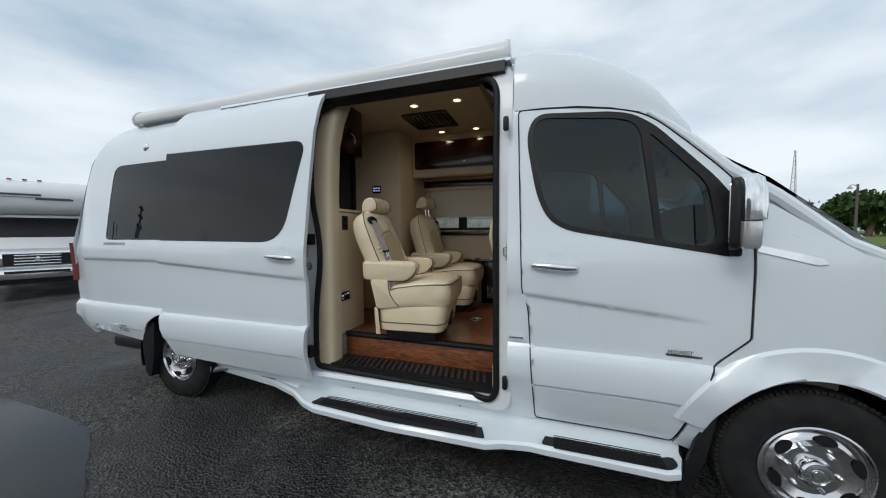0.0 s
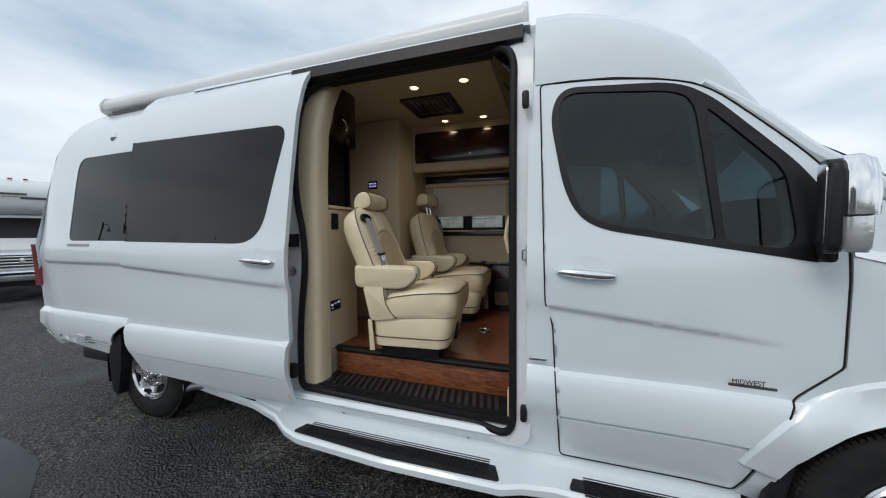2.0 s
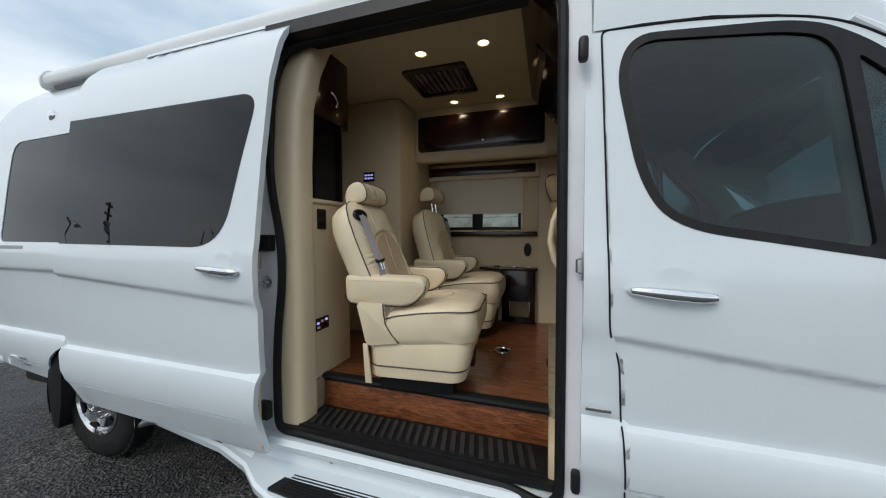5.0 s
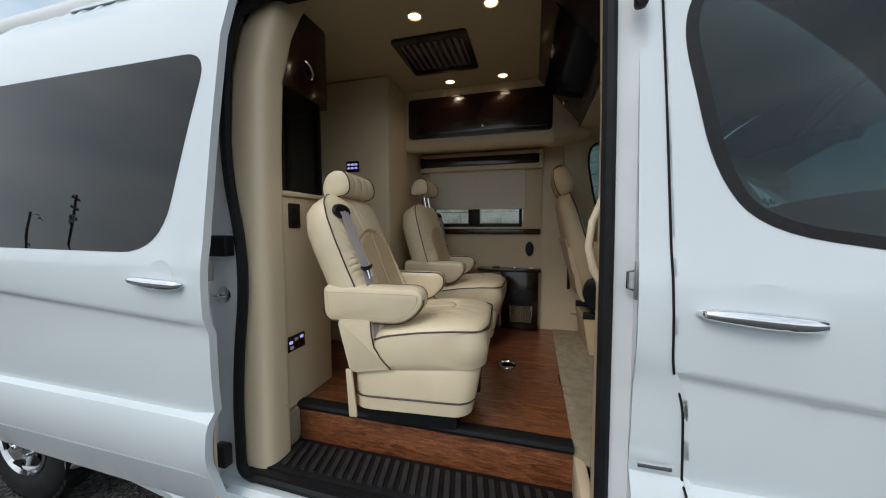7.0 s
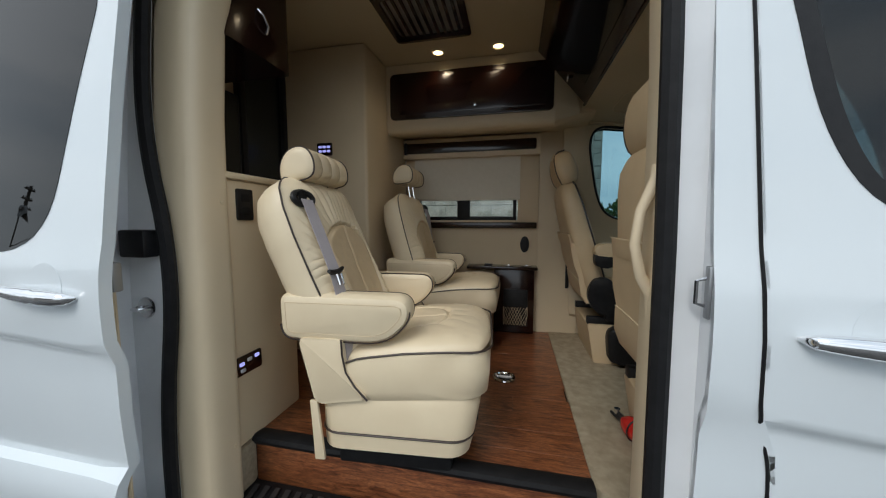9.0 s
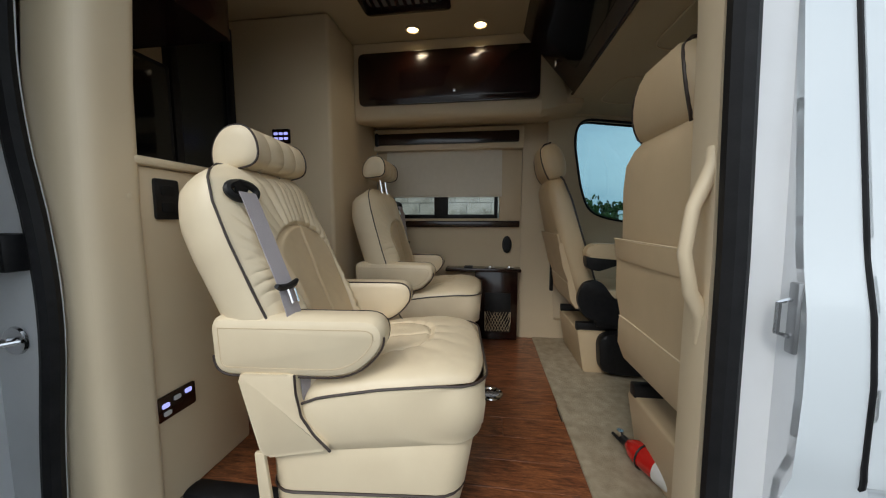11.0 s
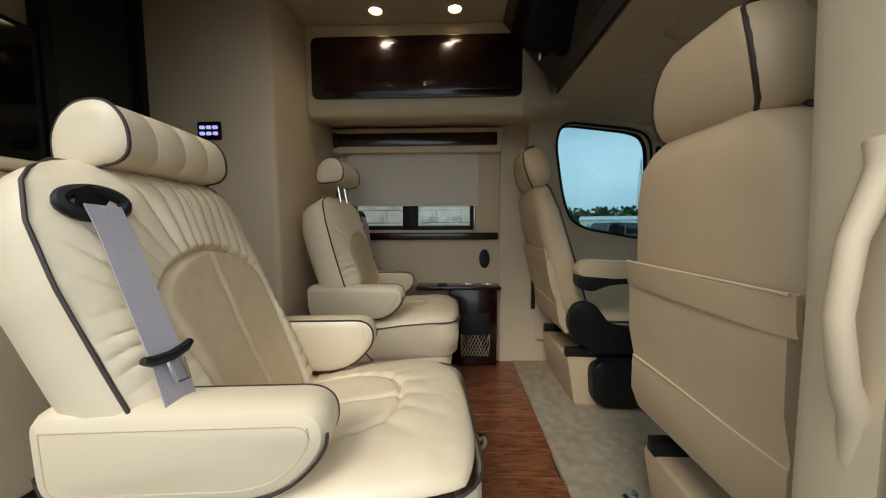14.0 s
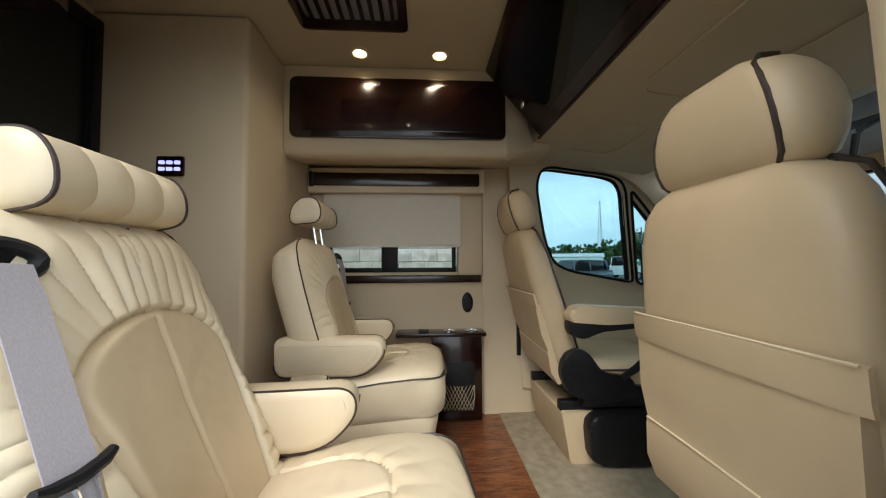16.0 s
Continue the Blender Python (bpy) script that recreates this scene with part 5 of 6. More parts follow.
tv = thing("television", "black flat television standing behind the side cabinet ledge", "television")
part("frame", box(-1.64, -1.598, 0.27, 0.765, 1.727, 2.19, 0.008), BLACK, tv)
part("screen", box(-1.598, -1.594, 0.29, 0.745, 1.75, 2.17), SCREEN, tv)
part("partition_wall", box(-1.70, -1.645, 0.25, 1.134, 0.70, 2.584), VINYL, van)
fd = thing("door_1", "black framed door with dark frosted glass behind the cabin", "door", kind="structure")
for y0, y1, z0, z1 in ((0.775, 0.81, 0.71, 2.53), (1.095, 1.13, 0.71, 2.53), (0.811, 1.094, 2.49, 2.53), (0.811, 1.094, 0.71, 0.78)):
    part("door_frame", box(-1.643, -1.60, y0, y1, z0, z1, 0.004), BLACK, fd)
part("pane", box(-1.632, -1.622, 0.811, 1.094, 0.781, 2.489), FROSTED, fd, "dark frosted glass")
up = thing("corner_cabinet", "dark mahogany cabinet high in the corner over the television", "cabinet")
part("body", loft([[(x, y, z) for x, y in ((-1.75, 0.28), (-1.2, 0.28 + (0.1 if z > 2.4 else 0.0)), (-1.19, 0.30 + (0.1 if z > 2.4 else 0.0)), (-1.19, 0.60), (-1.2, 0.625), (-1.75, 0.625))] for z in (2.19, 2.2, 2.4, 2.56, 2.585)]), MAHOG, up)
part("handle", tube([(-1.186, 0.44, 2.36), (-1.17, 0.45, 2.34), (-1.168, 0.47, 2.31), (-1.186, 0.48, 2.29)], 0.005, 8), CHROME, up)

# front overhead screen in its slanted wood frame
scr = thing("overhead_screen", "black screen in a slanted mahogany frame over the cab", "screen")


def slant(u, y, o):
    """u along the slope from ceiling to shelf, o out from it towards the cabin floor."""
    p, q = Vector((-0.03, 0, 2.5)), Vector((0.185, 0, 2.245))
    d = (q - p).normalized()
    nrm = Vector((-abs(d.z), 0, -abs(d.x)))
    r = p + (q - p) * u + nrm * o
    return (r.x, y, r.z)


part("frame", loft([[slant(-0.28, y, 0.0), slant(1.0, y, 0.0), slant(1.0, y, -0.04), slant(-0.28, y, -0.04)] for y in (0.22, 1.44)]), MAHOG, scr)
part("screen", loft([[slant(0.0, y, 0.004), slant(0.82, y, 0.004), slant(0.82, y, -0.01), slant(0.0, y, -0.01)] for y in (0.55, 1.25)]), SCREEN, scr)
part("lower_lip", tube([slant(1.0, 0.22, 0.0), slant(1.0, 1.46, 0.0)], 0.008, 8), MAHOG, scr)
part("side_lamp", lathe([(0.02, 0.0), (0.018, -0.006), (0.0001, -0.007)], 16, axis="x", at=slant(0.5, 1.36, 0.006)), CHROME, scr)
for x0, x1, y0, y1 in ((0.35, 0.6, 1.2, 1.55), (0.35, 0.62, 0.45, 0.95)):
    z = lambda x: lerp(x, (0.185, 0.6, 0.95), (2.243, 2.198, 2.148)) - 0.003
    o = rpoly([(x0, y0), (x0, y1), (x1, y1), (x1, y0)], 0.08, 5)
    part("shelf_hatch", tube([(x, y, z(x)) for x, y in dense(o, 0.05)], 0.003, 5, True), TRIM, van)

# ceiling lamps and vent
for k, (x, y) in enumerate(((-0.683, 0.6), (-0.312, 0.6), (-0.69, 1.345), (-0.323, 1.345))):
    th = thing("ceiling_lamp", "small round warm recessed ceiling lamp", "lamp", (x, y, 2.585), "recessed ceiling lamps")
    part("bezel", lathe([(0.044, 0.0), (0.042, -0.006), (0.032, -0.008), (0.03, -0.002), (0.0001, -0.001)], 24, axis="z"), TRIM, th)
    part("lens", lathe([(0.03, -0.003), (0.02, -0.007), (0.0001, -0.008)], 20, axis="z"), LAMP, th)
    li = new("lamp_light", bpy.data.lights.new("lamp_light", "SPOT"))
    li.data.energy, li.data.color, li.data.spot_size, li.data.spot_blend, li.data.shadow_soft_size = 0.95, (1.0, 0.82, 0.58), radians(140), 0.6, 0.03
    li.matrix_world = pose(x, y, 2.572, 0, 0, 0)
vent = thing("ceiling_vent", "dark wood ceiling vent with pale slats behind bars", "vent", (-0.675, 0.975, 2.585))
fr = rpoly([(-0.215, -0.215), (-0.215, 0.215), (0.215, 0.215), (0.215, -0.215)], 0.03, 4)
inn = rpoly([(-0.18, -0.16), (-0.18, 0.16), (0.18, 0.16), (0.18, -0.16)], 0.03, 4)
part("frame", loft([[(u, v, 0.0) for u, v in fr], [(u, v, -0.012) for u, v in fr], [(u * 0.97, v * 0.97, -0.016) for u, v in fr], [(u, v, -0.014) for u, v in inn], [(u, v, -0.001) for u, v in inn]], cap=False), MAHOG, vent, "dark mahogany vent frame")
part("backing", box(-0.19, 0.19, -0.17, 0.17, -0.004, -0.001), GALV, vent, "silver backing")
for k in range(9):
    part("slat", box(-0.155 + 0.039 * k - 0.008, -0.155 + 0.039 * k + 0.008, -0.165, 0.165, -0.013, -0.005, 0.002), MAHOG, vent)
# grab handle on the door pillar
gh = thing("grab_handle", "moulded beige grab handle on the door pillar", "handle")
part("grip", tube([(0.096, 0.104, 1.67), (0.09, 0.099, 1.645), (0.06, 0.095, 1.575), (0.05, 0.093, 1.5), (0.066, 0.097, 1.43), (0.092, 0.104, 1.39), (0.1, 0.107, 1.34)], [0.017, 0.0135, 0.011, 0.011, 0.012, 0.015, 0.017], 12), TRIM, gh)
for z in (1.325, 1.655):
    part("end_mount", box(0.086, 0.114, 0.09, 0.122, z, z + 0.05, 0.011, 3), TRIM, gh)
part("front_pillar_trim", loft([[(x + dx, y + dy, z) for x, y in ((0.084, 0.074), (0.084, 0.14), (0.1, 0.165), (0.18, 0.165), (0.18, 0.074))] for z, dx, dy in ((0.52, 0, 0), (1.5, 0, 0.005), (1.9, 0, 0.02), (2.26, -0.005, 0.05), (2.45, -0.02, 0.09), (2.58, -0.04, 0.15))]), TRIM, van, "beige pillar trim")
# floor ring
rg = thing("floor_ring", "chrome table-leg socket ring set in the plank floor", "socket", (-0.252, 1.04, FL + 0.0045))
part("ring", lathe([(0.062, 0.0), (0.06, 0.005), (0.046, 0.007), (0.042, 0.002), (0.03, 0.001), (0.0001, 0.001)], 32, axis="z"), CHROME, rg)
for k in range(3):
    a = radians(120 * k + 30)
    part("screw", lathe([(0.006, 0.006), (0.005, 0.009), (0.0001, 0.0095)], 10, axis="z", at=(0.053 * math.cos(a), 0.053 * math.sin(a), 0)), STEEL, rg)
# fire extinguisher lying by the passenger seat
fe = thing("fire_extinguisher", "red fire extinguisher lying strapped on the carpet", "extinguisher")
fe.matrix_world = Matrix.Translation((0.235, 0.68, 0.75)) @ Matrix.Rotation(radians(-68), 4, "Z") @ Matrix.Rotation(radians(90), 4, "Y")
part("cylinder", lathe([(0.0001, 0.0), (0.02, 0.004), (0.036, 0.03), (0.041, 0.055), (0.041, 0.3), (0.034, 0.315), (0.0001, 0.316)], 24, axis="z"), RED, fe, "red enamel cylinder")
part("label", lathe([(0.0415, 0.13), (0.0418, 0.131), (0.0418, 0.24), (0.0415, 0.241)], 24, axis="z"), LABELW, fe, "white paper label")
part("valve", lathe([(0.014, -0.03), (0.016, -0.028), (0.016, 0.0), (0.02, 0.006)], 14, axis="z"), BLACK, fe)
part("lever", tube([(0.0, 0, -0.02), (0.012, 0, -0.045), (0.008, 0, -0.075)], 0.006, 8), BLACK, fe)
part("gauge", lathe([(0.012, -0.012), (0.012, 0.0), (0.0001, 0.001)], 14, axis="x", at=(-0.014, 0, -0.04)), CHROME, fe)
part("strap", tube([(0.043 * math.cos(a), 0.043 * math.sin(a), 0.07) for a in [2 * math.pi * k / 20 for k in range(20)]], 0.003, 6, True), BLACK, fe)
part("strap_tail", tube([(-0.04, 0.01, 0.07), (-0.055, 0.06, 0.05), (-0.05, 0.12, 0.02)], 0.0025, 6), BLACK, fe)
# cab: dashboard and steering wheel
ds = thing("dashboard", "grey-beige moulded dashboard below the windshield", "dashboard")
part("body", prism(rpoly([(1.15, 0.95), (1.05, 1.15), (1.05, 1.35), (1.2, 1.46), (1.6, 1.46), (1.75, 1.4), (1.75, 0.72), (1.3, 0.72)], 0.06), "y", 0.12, 1.87), DASH, ds)
part("wood_strip", box(1.035, 1.06, 1.2, 1.75, 1.22, 1.28, 0.01), MAHOG, ds)
swl = thing("steering_wheel", "black and beige steering wheel before the driver seat", "steering wheel")
swl.matrix_world = Matrix.Translation((0.93, 1.5, 1.40)) @ Matrix.Rotation(radians(-62), 4, "Y")
part("rim", tube([(0.195 * math.cos(a), 0.195 * math.sin(a), 0) for a in [2 * math.pi * k / 32 for k in range(32)]], 0.016, 10, True), DASH, swl)
part("hub", lathe([(0.07, -0.03), (0.07, 0.01), (0.04, 0.025), (0.0001, 0.027)], 20, axis="z"), DASH, swl)
for a in (0, 120, 240):
    part("spoke", tube([(0.05 * math.cos(radians(a)), 0.05 * math.sin(radians(a)), 0), (0.19 * math.cos(radians(a)), 0.19 * math.sin(radians(a)), 0)], 0.012, 8, flat=1.6), DASH, swl)
part("column", tube([(0, 0, -0.02), (0, 0, -0.3)], 0.035, 10), DASH, swl)
rm = thing("rearview_mirror", "black rear-view mirror hanging behind the windshield", "mirror")
part("housing", prism(rpoly([(0.85, 1.93), (0.86, 2.0), (1.12, 2.02), (1.12, 1.95)], 0.03), "x", 1.2, 1.23, 0.006), BLACK, rm)
part("stalk", tube([(1.22, 0.99, 2.0), (1.24, 0.99, 2.1)], 0.012, 8), BLACK, rm)
part("glass", box(1.196, 1.199, 0.87, 1.11, 1.945, 2.005), CHROME, rm)

# wing mirrors
for far in (False, True):
    def f(b, far=far):
        b.transform(Matrix.Translation((1.172, -0.162, 0)) @ Matrix.Rotation(radians(-22), 4, "Z") @ Matrix.Translation((-1.166, 0.168, 0)))
        return mirror(b) if far else b

    th = thing("wing_mirror", "tall chrome-capped wing mirror on a black arm", "mirror", group="wing mirrors")
    rings = []
    for z, g, dx in ((1.575, 0.8, 0.0), (1.58, 0.97, 0.0), (1.65, 1.0, 0.0), (1.72, 0.97, -0.004), (1.765, 0.86, -0.008), (1.785, 0.5, -0.012)):
        rings.append([(1.24 + dx + u * g, -0.075 + v * g, z) for u, v in rrect(0.105, 0.17, 0.045, 6)])
    part("shell", f(loft(rings)), CHROME, th, "chrome mirror cap")
    hs = part("housing", f(prism(rpoly([(-0.168, 1.445), (-0.168, 1.77), (0.01, 1.785), (0.025, 1.445)], 0.04), "x", 1.166, 1.202, 0.012)), BLACK, th)
    part("glass", f(prism(rpoly([(-0.152, 1.48), (-0.152, 1.755), (-0.005, 1.77), (0.005, 1.48)], 0.03), "x", 1.162, 1.1655)), STEEL, th)
    lens = []
    for z, g in ((1.452, 0.8), (1.47, 0.96), (1.52, 1.0), (1.572, 0.98)):
        lens.append([(1.236 + u * g, -0.075 + v * g, z) for u, v in rrect(0.085, 0.166, 0.035, 5)])
    part("indicator", f(loft(lens)), CLEARLENS, th)
    part("arm", f(prism(rpoly([(1.172, 1.41), (1.172, 1.46), (1.215, 1.46), (1.215, 1.41)], 0.012), "y", -0.06, 0.1, 0.01)), BLACK, th)

# small things on the flank
part("pillar_upper_trim", box(-0.04, 0.4, 1.84, 1.87, 2.2, 2.6), VINYL, van)
part("belt_slot", box(0.165, 0.19, 1.835, 1.852, 1.05, 1.36, 0.005), BLACK, van)
hatch = part("shore_power_hatch", panel(rpoly([(-3.66, 0.585), (-3.66, 0.655), (-3.57, 0.655), (-3.57, 0.585)], 0.01), [], lambda x, z: side_y(x, z) - 0.008, 0.01), WHITE, van)
for k in range(3):
    part("hatch_notice", panel([(-3.54, 0.585 + 0.026 * k), (-3.54, 0.602 + 0.026 * k), (-3.45, 0.602 + 0.026 * k), (-3.45, 0.585 + 0.026 * k)], [], lambda x, z: side_y(x, z) - 0.001, 0.001), GALV, van)
part("badge_bar", panel([(0.998, 0.872), (0.998, 0.884), (1.156, 0.884), (1.156, 0.872)], [], lambda x, z: side_y(x, z) - 0.002, 0.002), DECAL, front_door)
t = text_mesh("MIDWEST", 0.042)
t.transform(Matrix.Translation((1.0, 0.012, 0.889)) @ Matrix.Rotation(radians(90), 4, "X") @ Matrix.Diagonal((0.62, 0.75, 1, 1)))
part("badge_lettering", t, DECAL, front_door, "small dark lettering")
part("chip_badge", box(0.178, 0.262, 0.004, 0.012, 0.895, 0.908, 0.002), CHROME, van)
part("rear_lettering", panel([(-3.74, 1.425), (-3.74, 1.45), (-3.4, 1.45), (-3.4, 1.425)], [], lambda x, z: side_y(x, z) - 0.0015, 0.001), GALV, van)
for poly, nm in ((FDOOR, "door_gap"),):
    part(nm, tube([(x, side_y(x, z) - 0.0012, z) for x, z in dense(poly, 0.01)], 0.0034, 6, True), RUBBER, van)
    part(nm, mirror(tube([(x, side_y(x, z) + 0.0035, z) for x, z in dense(poly, 0.04)], 0.0055, 6, True)), RUBBER, van)
# jamb hardware
part("jamb_latch_box", box(-1.40, -1.30, 0.06, 0.11, 1.44, 1.525, 0.008), BLACK, van)
st = part("door_striker", lathe([(0.034, 0.0), (0.032, -0.006), (0.0001, -0.008)], 20, at=(-1.36, 0.10, 1.275)), STEEL, van, "steel striker plate")
part("striker_loop", tube([(-1.385, 0.09, 1.275), (-1.375, 0.068, 1.275), (-1.345, 0.066, 1.275), (-1.335, 0.09, 1.275)], 0.006, 8), CHROME, st)
part("door_edge_strip", tube([(-1.29, -0.03, z) for z in frange(0.47, 1.44, 0.08)], 0.006, 6), TRIM, sd, "beige edge strip")
for z in (0.60,):
    part("hinge_block", box(-1.33, -1.27, -0.01, 0.03, z, z + 0.09, 0.008), BLACK, sd)
part("edge_catch", box(-1.28, -1.256, -0.05, -0.025, 1.36, 1.44, 0.005), GALV, sd)
lt = part("latch_plate", box(0.158, 0.1655, 0.014, 0.03, 1.36, 1.465, 0.003), GALV, van)
part("latch_loop", tube([(0.158, 0.024, 1.44), (0.142, 0.024, 1.435), (0.142, 0.024, 1.39), (0.158, 0.024, 1.385)], 0.004, 6), STEEL, lt)
for z in (2.13, 0.56):
    part("pillar_roller", box(0.135, 0.168, 0.012, 0.05, z, z + 0.085, 0.012), BLACK, van)

# ---- plank floor: each plank its own piece ----
planks = []
rng = random.Random(4)
width = 0.127
row = 0
y = 0.354
while y < 1.86:
    x = -1.75 - rng.random() * 0.9
    y1 = min(y + width - 0.0006, 1.862)
    while x < 0.055:
        ln = rng.choice((0.62, 0.8, 0.92))
        x1 = min(x + ln - 0.0006, 0.054)
        if x1 - x > 0.03 and x1 > -1.74:
            pk = part("plank", box(x, x1, y, y1, 0.684, FL + rng.uniform(0, 0.0004), 0.0005, 1), PLANK, van, smooth=False)
        x += ln
    y += width


# ---- outside: puddle, motorhome, distance ----
def puddle(name, pts, label):
    b = bmesh.new()
    rng2 = random.Random(len(pts))
    out = [(x + 0.02 * noise.noise((x * 9, y * 9, 0)), y + 0.02 * noise.noise((x * 9, y * 9, 4))) for x, y in dense(rpoly(pts, 0.12, 6), 0.05)]
    b.faces.new([b.verts.new((x, y, 0.004)) for x, y in out])
    bmesh.ops.triangulate(b, faces=b.faces)
    tagged(part(name, b, WATER, smooth=False), label, "puddle", kind="structure")


PUDDLE_A = [(-3.0, -0.47), (-2.5, -0.72), (-1.9, -1.0), (-2.4, -1.7), (-4.0, -2.4), (-6.5, -1.8), (-5.6, -0.55), (-4.4, -0.42), (-3.5, -0.43)]
puddle("water", PUDDLE_A, "shallow standing rain water on the asphalt")


def motorhome(at, yaw):
    """A cab-over motorhome: local x towards its nose."""
    th = thing("motorhome", "white cab-over motorhome with a chrome grille, parked facing the van", "motorhome", at)
    th.rotation_euler = (0, 0, radians(yaw))
    part("coach_body", box(-6.2, -1.4, -1.2, 1.2, 0.55, 3.05, 0.06), RVWHITE, th)
    rings = []
    for x, z0, z1, h in ((-1.5, 2.0, 3.02, 1.2), (-0.6, 2.02, 2.98, 1.19), (-0.1, 2.1, 2.86, 1.16), (0.12, 2.22, 2.7, 1.1), (0.18, 2.34, 2.56, 1.0)):
        rings.append([(x, u, (z0 + z1) / 2 + v) for u, v in rrect(2 * h, z1 - z0, 0.2, 5)])
    part("cab_over", loft(rings), RVWHITE, th)
    for y0, y1, z, h in ((-0.75, 0.05, 2.52, 0.05), (-0.05, 0.6, 2.42, 0.05), (-0.7, 0.55, 2.47, 0.012)):
        part("graphic_bar", box(0.12, 0.2, y0, y1, z, z + h), DECAL, th, "illegible dark lettering bar")
    part("windshield", loft([[(-0.25, -0.95, 2.02), (-0.25, 0.95, 2.02), (0.35, 1.0, 1.42), (0.35, -1.0, 1.42)], [(-0.28, -0.95, 2.0), (-0.28, 0.95, 2.0), (0.32, 1.0, 1.40), (0.32, -1.0, 1.40)]]), BLACK, th, "dark windshield glass")
    part("cab", box(-1.5, -0.2, -1.0, 1.0, 0.6, 2.05, 0.08), RVWHITE, th)
    part("hood", loft([[(0.3, u, z + 0.06) for u, z in ((-1.0, 0.6), (-1.0, 1.3), (-0.85, 1.4), (0.85, 1.4), (1.0, 1.3), (1.0, 0.6))], [(1.2, u, z) for u, z in ((-0.98, 0.6), (-0.98, 1.12), (-0.85, 1.2), (0.85, 1.2), (0.98, 1.12), (0.98, 0.6))]]), RVWHITE, th)
    gr = part("grille", box(1.18, 1.26, -0.6, 0.6, 0.75, 1.14, 0.04), CHROME, th, "chrome grille surround")
    part("grille_opening", box(1.255, 1.265, -0.52, 0.52, 0.8, 1.08), BLACK, gr)
    for k in range(4):
        part("grille_bar", box(1.26, 1.28, -0.36, 0.36, 0.815 + 0.068 * k, 0.85 + 0.068 * k, 0.008), CHROME, gr)
    part("badge", lathe([(0.06, 0.0), (0.055, 0.012), (0.0001, 0.014)], 20, axis="x", at=(1.28, 0, 0.95)), CHROME, gr)
    for sg in (-1, 1):
        part("headlight", box(1.12, 1.24, sg * 0.8 - 0.17, sg * 0.8 + 0.17, 0.78, 1.05, 0.03), CLEARLENS, th)
        part("wheel", lathe([(0.2, -0.1), (0.38, -0.1), (0.39, 0.0), (0.38, 0.1), (0.2, 0.12)], 28, at=(0.55, sg * 0.88, 0.39)), TYRE, th)
        part("rear_wheel", lathe([(0.2, -0.1), (0.38, -0.1), (0.39, 0.0), (0.38, 0.1), (0.2, 0.12)], 28, at=(-3.9, sg * 0.9, 0.39)), TYRE, th)
    bp = part("bumper", box(1.15, 1.36, -1.02, 1.02, 0.48, 0.72, 0.04), CHROME, th, "chrome front bumper")
    part("bumper_slot", box(1.355, 1.365, -0.5, 0.5, 0.62, 0.68), BLACK, bp)
    part("underside", box(-6.0, 1.1, -0.9, 0.9, 0.35, 0.6), BLACK, th)
    for y in (-0.5, -0.25, 0.0):
        part("clearance_lamp", box(-0.5, -0.42, y - 0.04, y + 0.04, 2.96, 3.0, 0.008), REDLENS, th)


motorhome((-12.4, 2.9, 0), -24)


def far_car(at, yaw, paint, label, tall):
    th = thing("parked_car", label, "car", at)
    th.rotation_euler = (0, 0, radians(yaw))
    h = 1.0 if not tall else 1.2
    part("body", prism(rpoly([(-2.3, 0.35), (-2.35, 0.9 * h), (-2.2, h), (2.0, 0.95 * h), (2.35, 0.8 * h), (2.35, 0.35)], 0.12), "y", -0.92, 0.92, 0.08), paint, th)
    roof = [(-2.2, h), (-1.95, 1.62 * h), (0.5, 1.66 * h), (1.2, h)] if not tall else [(-0.6, h), (-0.45, 1.62 * h), (0.7, 1.64 * h), (1.3, h)]
    part("glasshouse", prism(rpoly(roof, 0.15), "y", -0.8, 0.8, 0.06), SCREEN, th, "dark car windows")
    part("roof_panel", prism(rpoly([(roof[1][0] - 0.02, roof[1][1] - 0.04), (roof[1][0], roof[1][1] + 0.03), (roof[2][0], roof[2][1] + 0.03), (roof[2][0] + 0.06, roof[2][1] - 0.04)], 0.02), "y", -0.78, 0.78, 0.02), paint, th)
    for x in (-1.9 if not tall else -0.5, -0.4, 0.95):
        for sg in (-1, 1):
            part("window_pillar", tube([(x, sg * 0.87, h), (x * 0.9, sg * 0.8, 1.6 * h)], 0.05, 6), paint, th)
    for x in (-1.45, 1.45):
        for sg in (-1, 1):
            w = part("wheel", lathe([(0.2, -0.11), (0.33, -0.11), (0.34, 0.0), (0.33, 0.11), (0.2, 0.11)], 24, at=(x, sg * 0.84, 0.34)), TYRE, th)
            part("rim", lathe([(0.21, 0.0), (0.2, sg * 0.115), (0.0001, sg * 0.12)], 18, at=(x, sg * 0.84, 0.34)), GALV, w)


far_car((9.3, 20.5, 0), 200, GREYCAR, "grey-blue SUV parked on the lot beyond the van", False)
far_car((17.8, 28.5, 0), 120, RVWHITE, "white pickup truck parked at the edge of the lot", True)

# brick building close on the van's far side
bd = thing("brick_building", "brown-grey block building beside the van", "building")
part("core", box(-9.0, 1.10, 5.03, 9.0, 0.0, 4.2), MORTAR, bd)
wallp = part("wall", box(-9.0, 1.12, 5.0, 5.03, 0.0, 4.2), MORTAR, bd)
part("roof", box(-9.2, 1.3, 4.85, 9.2, 4.2, 4.4, 0.02), ROOFM, bd)

# field, tree line, tower, poles
b = bmesh.new()
for q in ([(-200, 70), (-200, 600), (600, 600), (600, -300), (48, 22), (20, 48)],):
    b.faces.new([b.verts.new((x, y, 0.03)) for x, y in q])
tagged(part("grass_field", b, GRASS, smooth=False), "mown green grass field beyond the lot", "grass", kind="structure")


